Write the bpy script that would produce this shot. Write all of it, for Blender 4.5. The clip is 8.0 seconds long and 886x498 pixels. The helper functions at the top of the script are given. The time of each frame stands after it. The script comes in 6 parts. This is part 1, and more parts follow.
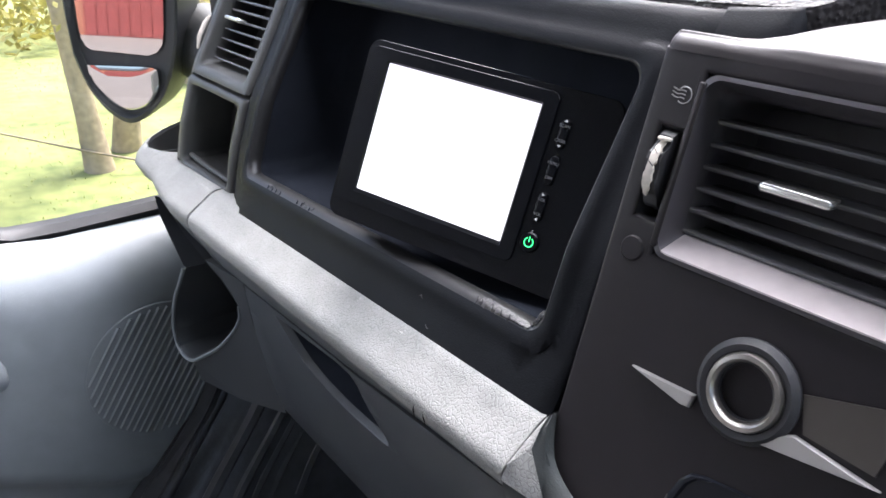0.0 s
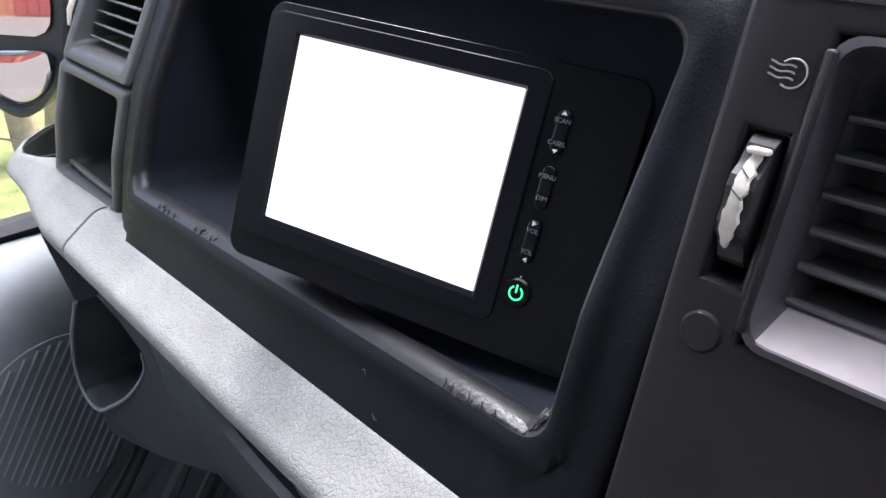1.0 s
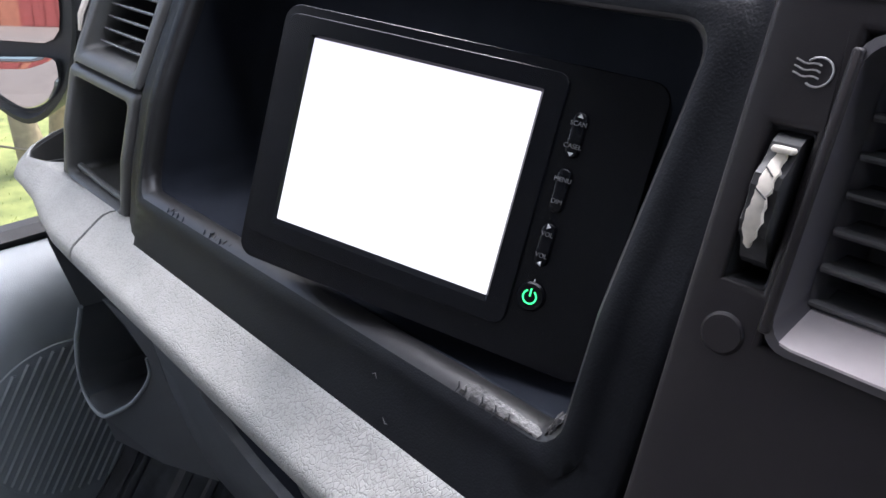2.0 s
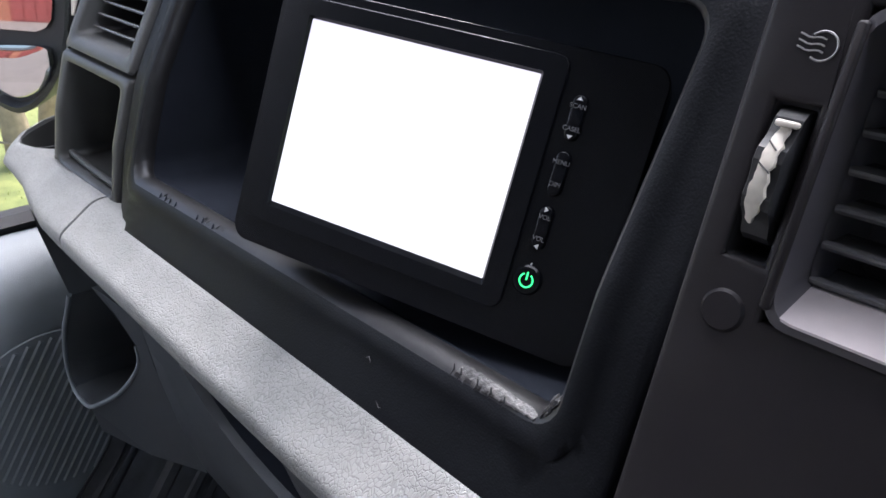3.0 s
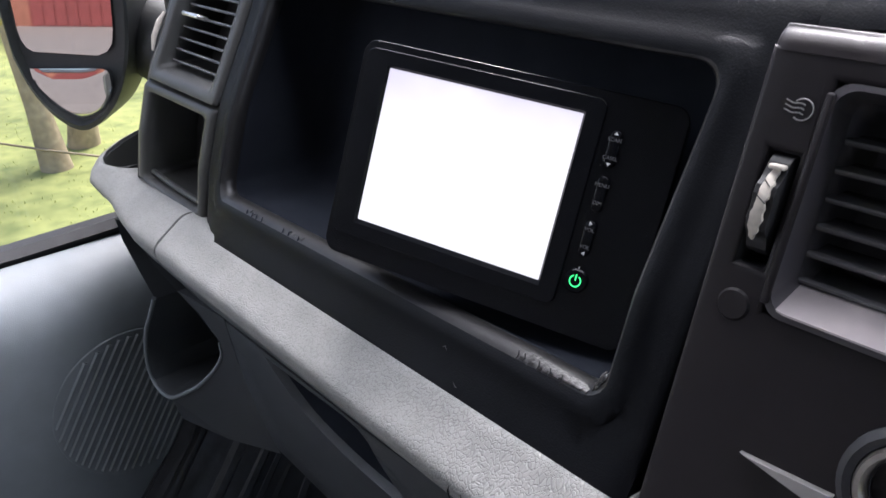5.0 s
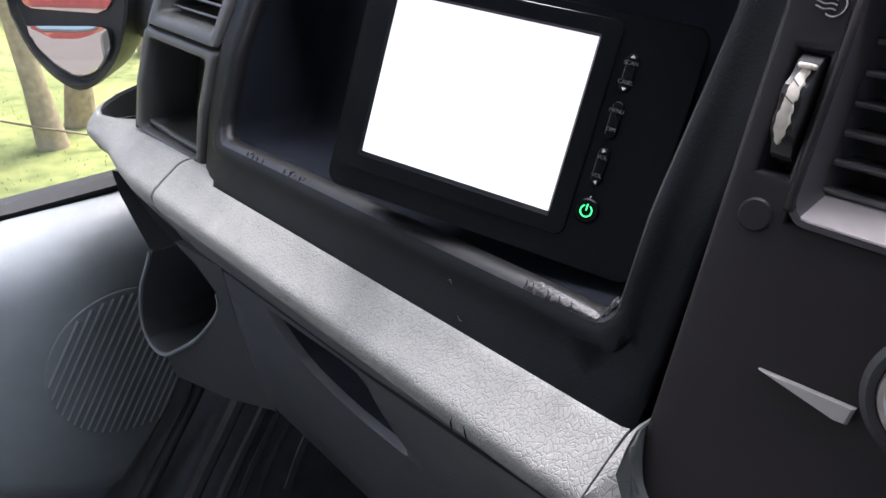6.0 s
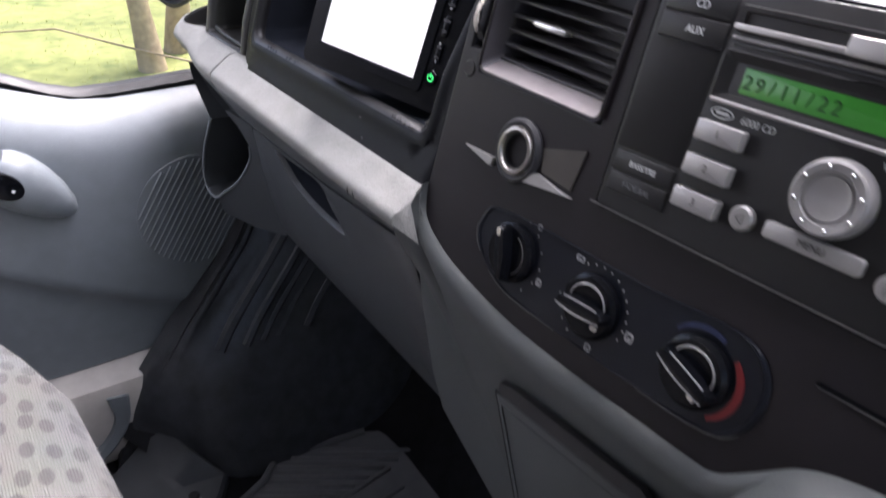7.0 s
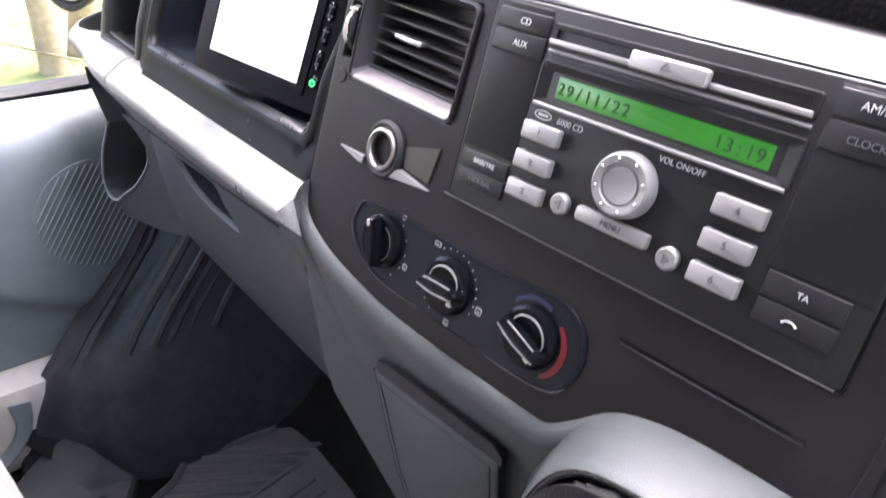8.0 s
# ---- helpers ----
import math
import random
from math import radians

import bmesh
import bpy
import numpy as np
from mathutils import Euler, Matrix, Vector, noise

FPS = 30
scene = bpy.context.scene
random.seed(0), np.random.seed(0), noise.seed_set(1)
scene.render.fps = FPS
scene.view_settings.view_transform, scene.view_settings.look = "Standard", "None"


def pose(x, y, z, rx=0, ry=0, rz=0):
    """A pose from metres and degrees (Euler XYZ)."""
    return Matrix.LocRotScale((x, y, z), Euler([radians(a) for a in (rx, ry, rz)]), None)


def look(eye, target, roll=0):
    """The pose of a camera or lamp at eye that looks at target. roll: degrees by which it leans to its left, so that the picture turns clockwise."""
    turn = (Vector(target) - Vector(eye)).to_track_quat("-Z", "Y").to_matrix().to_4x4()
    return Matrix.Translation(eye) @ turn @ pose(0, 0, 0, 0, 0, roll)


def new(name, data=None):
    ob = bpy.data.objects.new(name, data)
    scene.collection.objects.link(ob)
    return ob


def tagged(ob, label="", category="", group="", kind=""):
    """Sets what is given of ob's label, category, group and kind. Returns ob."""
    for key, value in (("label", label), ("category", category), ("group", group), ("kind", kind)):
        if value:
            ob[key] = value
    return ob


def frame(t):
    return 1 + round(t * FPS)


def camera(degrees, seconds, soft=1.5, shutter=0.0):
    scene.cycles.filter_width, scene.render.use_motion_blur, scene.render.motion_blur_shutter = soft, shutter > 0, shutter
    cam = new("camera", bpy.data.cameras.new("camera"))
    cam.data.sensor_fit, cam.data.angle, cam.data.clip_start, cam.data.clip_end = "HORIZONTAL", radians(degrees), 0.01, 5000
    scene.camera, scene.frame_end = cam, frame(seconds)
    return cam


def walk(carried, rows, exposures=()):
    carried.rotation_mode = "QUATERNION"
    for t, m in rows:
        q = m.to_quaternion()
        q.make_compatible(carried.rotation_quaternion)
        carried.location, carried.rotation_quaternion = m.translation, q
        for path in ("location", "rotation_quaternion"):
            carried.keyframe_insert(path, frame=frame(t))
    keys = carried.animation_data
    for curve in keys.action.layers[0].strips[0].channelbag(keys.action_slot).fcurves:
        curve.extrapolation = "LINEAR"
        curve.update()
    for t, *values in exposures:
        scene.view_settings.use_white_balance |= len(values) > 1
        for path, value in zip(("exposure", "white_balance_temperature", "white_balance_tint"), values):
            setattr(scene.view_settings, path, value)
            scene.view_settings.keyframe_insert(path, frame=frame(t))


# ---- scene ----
cam = camera(62.6, 8.0, 1.5, 0.2)

PATH = [
    (0, (0.079, 0.052, 1.849), (-1.293, 1.203, 0.96), 3.4),
    (0.2, (0.047, 0.073, 1.837), (-1.292, 1.247, 0.927), 2.5),
    (0.5, (0.006, 0.106, 1.827), (-1.295, 1.278, 0.86), 1.8),
    (1, (-0.027, 0.147, 1.819), (-1.298, 1.358, 0.861), 2.0),
    (1.5, (-0.03, 0.149, 1.821), (-1.326, 1.357, 0.892), 1.5),
    (1.7, (-0.03, 0.146, 1.818), (-1.32, 1.356, 0.884), 2.1),
    (2.8, (-0.03, 0.141, 1.809), (-1.315, 1.382, 0.91), 3.2),
    (3, (-0.03, 0.14, 1.806), (-1.3, 1.381, 0.887), 3.7),
    (3.5, (-0.034, 0.119, 1.842), (-1.228, 1.358, 0.823), 1.6),
    (4, (0.001, 0.078, 1.873), (-1.306, 1.262, 0.93), 0.2),
    (4.5, (0.0, 0.078, 1.867), (-1.297, 1.261, 0.908), 0.6),
    (4.7, (-0.002, 0.084, 1.861), (-1.3, 1.271, 0.911), 0.8),
    (5.8, (-0.006, 0.081, 1.807), (-1.287, 1.285, 0.852), 3.0),
    (6, (-0.003, 0.077, 1.812), (-1.284, 1.272, 0.848), 2.8),
    (6.2, (0.008, 0.072, 1.822), (-1.298, 1.253, 0.874), 3.1),
    (6.5, (0.095, 0.037, 1.856), (-1.233, 1.2, 0.916), 5.1),
    (6.7, (0.195, 0.012, 1.868), (-1.134, 1.166, 0.917), 6.6),
    (7, (0.311, 0.002, 1.88), (-1.041, 0.997, 0.793), 4.3),
    (7.2, (0.36, -0.019, 1.883), (-0.942, 0.938, 0.704), 2.9),
    (7.3, (0.37, -0.031, 1.885), (-0.922, 0.975, 0.737), 5.2),
    (7.5, (0.383, -0.018, 1.901), (-0.909, 1.07, 0.831), 7.1),
    (7.9, (0.381, -0.002, 1.901), (-0.851, 1.127, 0.803), 6.4),
    (8, (0.375, 0.001, 1.904), (-0.857, 1.163, 0.840), 6.7),
]
# the path stands level after a small turn about the van's long axis
LEVEL = Matrix.Translation((0, 0.3, 1.65)) @ Matrix.Rotation(radians(2.0), 4, "Y") @ Matrix.Translation((0, -0.3, -1.65))
walk(cam, [(t, LEVEL @ look(eye, target, roll)) for t, eye, target, roll in PATH],
     exposures=[(t, e, k, g) for t, e, k, g in ((0.0, 1.85, 6200, 19), (0.5, 1.75, 6130, 20), (1.0, 1.82, 6080, 20), (1.5, 1.55, 6080, 20), (3.0, 1.42, 6080, 20), (3.5, 1.1, 6080, 20), (4.5, 1.0, 6130, 20),
                                               (6.0, 1.5, 6200, 20), (6.5, 1.42, 6250, 21), (7.0, 1.52, 6320, 25), (7.5, 2.15, 6320, 25), (8.0, 2.7, 6350, 26))])

# ---- world and light: bright overcast day ----
world = bpy.data.worlds.new("sky")
scene.world = world
world.use_nodes = True
wn = world.node_tree.nodes
sky = wn.new("ShaderNodeTexSky")
sky.sky_type = "NISHITA"
sky.sun_disc = False
sky.sun_elevation, sky.sun_rotation = radians(57), radians(-31)
sky.air_density, sky.dust_density = 1.0, 4.0
wn["Background"].inputs["Strength"].default_value = 0.15
world.node_tree.links.new(sky.outputs["Color"], wn["Background"].inputs["Color"])
sun_data = bpy.data.lights.new("sun", "SUN")
sun_data.energy, sun_data.angle, sun_data.color = 4.0, radians(28), (1.0, 0.97, 0.92)
sun = new("sun", sun_data)
sun.matrix_world = look((-3, 5, 9), (0, 0, 1))


def window_lamp(name, eye, target, sx, sy, watts):
    data = bpy.data.lights.new(name, "AREA")
    data.shape, data.size, data.size_y, data.energy = "RECTANGLE", sx, sy, watts
    data.color = (0.93, 0.97, 1.0)
    ob = new(name, data)
    ob.matrix_world = look(eye, target)
    return ob


window_lamp("side_window_daylight", (-0.862, -0.27, 1.98), (-0.1, 0.20, 1.60), 0.55, 0.50, 0.8)
window_lamp("windscreen_daylight", (0.15, 0.44, 2.31), (0.15, -0.02, 1.70), 1.9, 0.45, 6.6)


# ---- materials ----
def material(name, base, rough=0.5, metal=0.0, vary=0.15, scale=40.0, bump=0.0, grain=900.0, cells=False,
             coat=0.0, spec=0.5, second=None, wear=6.0, deep=0.0006, leather=False, stretch=None):
    m = bpy.data.materials.new(name)
    m.use_nodes = True
    nt = m.node_tree
    n, l = nt.nodes, nt.links
    b = n["Principled BSDF"]
    b.inputs["Metallic"].default_value = metal
    b.inputs["Coat Weight"].default_value = coat
    b.inputs["Specular IOR Level"].default_value = spec
    tc = n.new("ShaderNodeTexCoord")
    fine = n.new("ShaderNodeTexNoise")
    fine.inputs["Scale"].default_value, fine.inputs["Detail"].default_value = scale, 6.0
    broad = n.new("ShaderNodeTexNoise")
    broad.inputs["Scale"].default_value, broad.inputs["Detail"].default_value = wear, 4.0
    for t in (fine, broad):
        l.new(tc.outputs["Object"], t.inputs["Vector"])
    mix = n.new("ShaderNodeMath")
    mix.operation = "MULTIPLY_ADD"
    mix.inputs[1].default_value, mix.inputs[2].default_value = 0.5, 0.0
    l.new(fine.outputs["Fac"], mix.inputs[0])
    add = n.new("ShaderNodeMath")
    add.operation = "MULTIPLY_ADD"
    add.inputs[1].default_value = 0.5
    l.new(broad.outputs["Fac"], add.inputs[0])
    l.new(mix.outputs[0], add.inputs[2])
    ramp = n.new("ShaderNodeValToRGB")
    lo = tuple(c * (1 - vary) for c in base)
    hi = tuple(min(1.0, c * (1 + vary)) for c in (second or base))
    ramp.color_ramp.elements[0].position, ramp.color_ramp.elements[1].position = 0.3, 0.7
    ramp.color_ramp.elements[0].color, ramp.color_ramp.elements[1].color = (*lo, 1), (*hi, 1)
    l.new(add.outputs[0], ramp.inputs["Fac"])
    l.new(ramp.outputs["Color"], b.inputs["Base Color"])
    rr_ = n.new("ShaderNodeMapRange")
    rr_.inputs["To Min"].default_value, rr_.inputs["To Max"].default_value = max(0.02, rough * 0.82), min(1.0, rough * 1.18)
    l.new(add.outputs[0], rr_.inputs["Value"])
    l.new(rr_.outputs["Result"], b.inputs["Roughness"])
    if bump:
        if cells:
            g = n.new("ShaderNodeTexVoronoi")
            g.feature = "DISTANCE_TO_EDGE" if leather else "SMOOTH_F1"
            out = g.outputs["Distance"]
            if leather:
                flat_top = n.new("ShaderNodeMath")
                flat_top.operation, flat_top.inputs[1].default_value = "MINIMUM", 0.14
                l.new(out, flat_top.inputs[0])
                out = flat_top.outputs[0]
                crease = n.new("ShaderNodeMapRange")
                crease.inputs["From Min"].default_value, crease.inputs["From Max"].default_value = 0.0, 0.16
                crease.inputs["To Min"].default_value, crease.inputs["To Max"].default_value = 0.72, 1.0
                l.new(out, crease.inputs["Value"])
                tone = n.new("ShaderNodeMix")
                tone.data_type, tone.blend_type = "RGBA", "MULTIPLY"
                tone.inputs["Factor"].default_value = 1.0
                l.new(ramp.outputs["Color"], tone.inputs["A"])
                l.new(crease.outputs["Result"], tone.inputs["B"])
                l.new(tone.outputs["Result"], b.inputs["Base Color"])
        else:
            g = n.new("ShaderNodeTexNoise")
            out = g.outputs["Fac"]
        g.inputs["Scale"].default_value = grain
        if stretch:
            # the grain's cells wander and run across the length
            warp = n.new("ShaderNodeTexNoise")
            warp.inputs["Scale"].default_value, warp.inputs["Detail"].default_value = 90.0, 2.0
            l.new(tc.outputs["Object"], warp.inputs["Vector"])
            shift = n.new("ShaderNodeVectorMath")
            shift.operation = "MULTIPLY_ADD"
            shift.inputs[1].default_value = (0.007, 0.007, 0.007)
            l.new(warp.outputs["Color"], shift.inputs[0])
            l.new(tc.outputs["Object"], shift.inputs[2])
            mp = n.new("ShaderNodeMapping")
            mp.inputs["Scale"].default_value = stretch
            l.new(shift.outputs[0], mp.inputs["Vector"])
            l.new(mp.outputs["Vector"], g.inputs["Vector"])
        else:
            l.new(tc.outputs["Object"], g.inputs["Vector"])
        bp = n.new("ShaderNodeBump")
        bp.inputs["Strength"].default_value = bump
        bp.inputs["Distance"].default_value = deep
        bp.invert = cells and not leather
        l.new(out, bp.inputs["Height"])
        l.new(bp.outputs["Normal"], b.inputs["Normal"])
    return m


def glowing(name, color, strength, rough=0.3):
    m = bpy.data.materials.new(name)
    m.use_nodes = True
    b = m.node_tree.nodes["Principled BSDF"]
    b.inputs["Base Color"].default_value = (*(c * 0.2 for c in color), 1)
    b.inputs["Emission Color"].default_value, b.inputs["Emission Strength"].default_value = (*color, 1), strength
    b.inputs["Roughness"].default_value = rough
    return m


M_DASH = material("charcoal_grained_plastic", (0.0050, 0.0056, 0.0073), 0.50, bump=0.16, grain=1300, cells=True, vary=0.2, spec=0.10)
M_FLOCK = material("black_lining", (0.021, 0.024, 0.031), 0.9, spec=0.0)
M_COLUMN = material("dark_grey_matt_plastic", (0.036, 0.0362, 0.0345), 0.45, bump=0.2, grain=1800, vary=0.15, spec=0.4)
M_CONSOLE = material("brown_black_satin_plastic", (0.0128, 0.0104, 0.0118), 0.48, bump=0.08, grain=2500, vary=0.15, spec=0.26)
M_PAD = material("grey_pebbled_dash_pad", (0.022, 0.0205, 0.021), 0.7, spec=0.15, bump=1.0, grain=360, cells=True, vary=0.12, deep=0.0016)
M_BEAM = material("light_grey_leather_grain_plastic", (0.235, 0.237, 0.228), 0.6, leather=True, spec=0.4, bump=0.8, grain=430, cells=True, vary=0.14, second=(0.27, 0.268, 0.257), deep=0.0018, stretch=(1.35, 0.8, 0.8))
# shade on the beam's down-facing side, put into a darker grey
M_BEAM_SHADE = material("shaded_beam_underside_plastic", (0.075, 0.080, 0.084), 0.5, bump=0.25, grain=1000, cells=True, vary=0.12)
M_LOWER = material("mid_grey_dash_plastic", (0.035, 0.039, 0.043), 0.45, bump=0.25, grain=1200, cells=True)
M_MOULD = material("grey_console_moulding", (0.052, 0.058, 0.058), 0.55, bump=0.25, grain=1200, cells=True)
M_DOOR = material("blue_grey_door_plastic", (0.175, 0.197, 0.213), 0.42, bump=0.2, grain=1100, cells=True, vary=0.1)
M_BLACK = material("black_rubber", (0.014, 0.014, 0.0155), 0.55, bump=0.2, grain=500)
M_GLOSS = material("gloss_black_plastic", (0.004, 0.0045, 0.006), 0.24, vary=0.1, spec=0.22)
M_EDGE = material("rubbed_shiny_edge", (0.014, 0.0135, 0.014), 0.42, spec=0.42, vary=0.4, scale=200)
M_FACET = material("bronze_grey_satin", (0.046, 0.040, 0.035), 0.32, spec=0.5, vary=0.15)
M_PLATE = material("navy_black_gloss_plate", (0.006, 0.0075, 0.012), 0.3, vary=0.1, spec=0.3)
M_MATT = material("matt_black_plastic", (0.018, 0.018, 0.021), 0.55, vary=0.2)
# black slats made grey: the glints on their edges are put into the colour
M_SLAT = material("vent_slat_glint_grey", (0.095, 0.094, 0.098), 0.25, vary=0.2, spec=0.8)
M_VENT = material("satin_vent_plastic", (0.050, 0.046, 0.052), 0.4, vary=0.15)
M_LEDGE_SHEEN = material("vent_ledge_with_sheen", (0.40, 0.365, 0.365), 0.30, metal=0.2, vary=0.14, scale=90, spec=0.7)
M_WING = material("pewter_paint", (0.34, 0.33, 0.32), 0.35, metal=0.5, vary=0.12)
M_RING = material("worn_dull_chrome", (0.30, 0.28, 0.26), 0.32, metal=0.9, vary=0.4, scale=120)
M_CHROME = material("brushed_silver", (0.70, 0.69, 0.67), 0.25, metal=0.9, vary=0.08)
M_CAP = material("polished_knob_cap", (0.42, 0.42, 0.42), 0.12, metal=0.9, vary=0.08)
M_SILVER = material("silver_painted_plastic", (0.30, 0.29, 0.285), 0.4, metal=0.4, vary=0.1, bump=0.05)
M_RADIO = material("dark_grey_radio_plastic", (0.015, 0.0145, 0.015), 0.48, spec=0.3, vary=0.12, bump=0.05)
# paler grey for highlights drawn along console edges
M_GLINT = material("edge_highlight_grey", (0.075, 0.072, 0.070), 0.35, spec=0.5, vary=0.5, scale=150)
M_WHITE = material("worn_white_plastic", (0.58, 0.53, 0.46), 0.5, vary=0.25, scale=300)
M_PRINT = material("white_print", (0.65, 0.65, 0.65), 0.6)
M_DIM_PRINT = material("faint_grey_print", (0.13, 0.13, 0.135), 0.6)
M_KEY_PRINT = material("dark_grey_key_print", (0.11, 0.105, 0.10), 0.6)
M_SCALE_PRINT = material("dim_white_scale_print", (0.27, 0.27, 0.275), 0.6)
M_INK = material("black_print", (0.01, 0.015, 0.01), 0.6)
M_SCUFF = material("scuffed_plastic", (0.062, 0.060, 0.059), 0.45, vary=0.85, scale=400, bump=0.8, grain=700)
M_RED = material("red_print", (0.17, 0.010, 0.012), 0.5)
M_BLUE = material("blue_print", (0.010, 0.016, 0.05), 0.5)
M_BEIGE = material("pale_sill_plastic", (0.50, 0.475, 0.44), 0.55, bump=0.2, grain=800, cells=True)
M_MAT = material("ribbed_rubber_mat", (0.125, 0.128, 0.134), 0.36, bump=0.2, grain=600)
M_ARCH = material("shiny_black_moulded_rubber", (0.047, 0.050, 0.056), 0.38, spec=0.5, vary=0.5, bump=0.35, grain=120, wear=9)
M_CARPET = material("black_moulded_floor_cover", (0.015, 0.016, 0.0185), 0.55, spec=0.15, vary=0.45, bump=0.4, grain=160, wear=9)
M_STEEL = material("dark_painted_steel", (0.06, 0.063, 0.068), 0.5)
M_LEATHER = material("black_creased_leather", (0.026, 0.025, 0.025), 0.3, bump=0.8, grain=520, cells=True, deep=0.0006)
M_HEADLINER = material("grey_headliner", (0.16, 0.16, 0.158), 0.9, bump=0.3, grain=900)
M_GREEN = glowing("green_lamp", (0.03, 0.95, 0.20), 1.0)
M_LCD = glowing("green_lcd", (0.038, 0.34, 0.030), 0.092)
M_DIGIT = material("dark_green_segments", (0.008, 0.045, 0.010), 0.6)


def make_screen():
    m = bpy.data.materials.new("backlit_white_screen")
    m.use_nodes = True
    n, l = m.node_tree.nodes, m.node_tree.links
    b = n["Principled BSDF"]
    tc = n.new("ShaderNodeTexCoord")
    no = n.new("ShaderNodeTexNoise")
    no.inputs["Scale"].default_value, no.inputs["Detail"].default_value = 14.0, 3.0
    sep = n.new("ShaderNodeSeparateXYZ")
    l.new(tc.outputs["Object"], no.inputs["Vector"])
    l.new(tc.outputs["Object"], sep.inputs[0])
    up = n.new("ShaderNodeMapRange")
    up.inputs["From Min"].default_value, up.inputs["From Max"].default_value = 0.0, 0.043
    up.inputs["To Min"].default_value, up.inputs["To Max"].default_value = 0.0, 1.0
    l.new(sep.outputs["Y"], up.inputs["Value"])
    mul = n.new("ShaderNodeMath")
    mul.operation = "MULTIPLY"
    l.new(no.outputs["Fac"], mul.inputs[0])
    l.new(up.outputs["Result"], mul.inputs[1])
    ramp = n.new("ShaderNodeValToRGB")
    ramp.color_ramp.elements[0].position, ramp.color_ramp.elements[1].position = 0.15, 0.55
    ramp.color_ramp.elements[0].color, ramp.color_ramp.elements[1].color = (1, 1, 1, 1), (0.74, 0.72, 0.80, 1)
    l.new(mul.outputs[0], ramp.inputs["Fac"])
    b.inputs["Base Color"].default_value = (0.05, 0.05, 0.05, 1)
    l.new(ramp.outputs["Color"], b.inputs["Emission Color"])
    b.inputs["Emission Strength"].default_value = 0.50
    return m


M_SCREEN = make_screen()


def make_glass(name, tint=(0.92, 0.97, 0.95)):
    m = bpy.data.materials.new(name)
    m.use_nodes = True
    b = m.node_tree.nodes["Principled BSDF"]
    b.inputs["Base Color"].default_value = (*tint, 1)
    b.inputs["Transmission Weight"].default_value = 1.0
    b.inputs["Roughness"].default_value = 0.0
    b.inputs["IOR"].default_value = 1.45
    return m


M_GLASS = make_glass("window_glass")
M_MIRROR = material("mirror_silver", (0.50, 0.505, 0.505), 0.02, metal=1.0, vary=0.02)


# ---- building tools ----
def thing(name, label, category, m=None, group="", kind=""):
    ob = new(name)
    ob.empty_display_size = 0.02
    if m is not None:
        ob.matrix_world = m
    return tagged(ob, label, category, group, kind)


def part(name, bm, mat, parent=None, label="", sharp=38):
    bmesh.ops.recalc_face_normals(bm, faces=bm.faces)
    me = bpy.data.meshes.new(name)
    bm.to_mesh(me)
    bm.free()
    me.shade_smooth()
    me.set_sharp_from_angle(angle=radians(sharp))
    me.materials.append(mat)
    ob = new(name, me)
    if parent is not None:
        ob.parent = parent
    if label:
        ob["label"] = label
    return ob


def same_part(name, me, parent, m):
    ob = new(name, me)
    ob.parent = parent
    ob.matrix_basis = m
    return ob


def loft(bm, loops, cap0=True, cap1=True, closed=True):
    rows = [[bm.verts.new(p) for p in lp] for lp in loops]
    n = len(rows[0])
    for a, b in zip(rows, rows[1:]):
        for i in range(n if closed else n - 1):
            j = (i + 1) % n
            bm.faces.new((a[i], a[j], b[j], b[i]))
    if cap0:
        bm.faces.new(rows[0][::-1])
    if cap1:
        bm.faces.new(rows[-1])
    return rows


def rr(cx, cy, w, h, r, n=5):
    """A rounded rectangle as (x, y) points."""
    r = min(r, w / 2 - 1e-5, h / 2 - 1e-5)
    pts = []
    for sx, sy, a0 in ((1, 1, 0), (-1, 1, 90), (-1, -1, 180), (1, -1, 270)):
        for k in range(n + 1):
            a = radians(a0 + 90 * k / n)
            pts.append((cx + sx * (w / 2 - r) + r * math.cos(a), cy + sy * (h / 2 - r) + r * math.sin(a)))
    return pts


def oval(cx, cy, a, b, n=32):
    return [(cx + a * math.cos(2 * math.pi * k / n), cy + b * math.sin(2 * math.pi * k / n)) for k in range(n)]


def flat(pts, c):
    return [(x, y, c) for x, y in pts]


def block(bm, cx, cy, w, h, c0, c1, r=0.002, edge=0.0008, n=4):
    """A slab with rounded corners and a softened front edge, from depth c0 to c1."""
    loft(bm, [flat(rr(cx, cy, w, h, r, n), c0), flat(rr(cx, cy, w, h, r, n), c1 - edge),
              flat(rr(cx, cy, w - edge * 0.7, h - edge * 0.7, r, n), c1 - edge * 0.3),
              flat(rr(cx, cy, w - 2 * edge, h - 2 * edge, max(r - edge, 0.0002), n), c1)])


def frame_ring(bm, outer, inner, c0, c1, edge=0.001):
    """A flat frame between two loops of equal count."""
    cx = sum(p[0] for p in outer) / len(outer)
    cy = sum(p[1] for p in outer) / len(outer)

    def mixed(a, b, t):
        return [(p[0] + (q[0] - p[0]) * t, p[1] + (q[1] - p[1]) * t) for p, q in zip(a, b)]
    loft(bm, [flat(outer, c0), flat(outer, c1 - edge), flat(mixed(outer, inner, 0.12), c1), flat(mixed(outer, inner, 0.88), c1),
              flat(inner, c1 - edge), flat(inner, c0)], False, False)


def disc(bm, cx, cy, r, c0, c1, edge=0.001, n=32):
    loft(bm, [flat(oval(cx, cy, r, r, n), c0), flat(oval(cx, cy, r, r, n), c1 - edge), flat(oval(cx, cy, r - edge, r - edge, n), c1)])


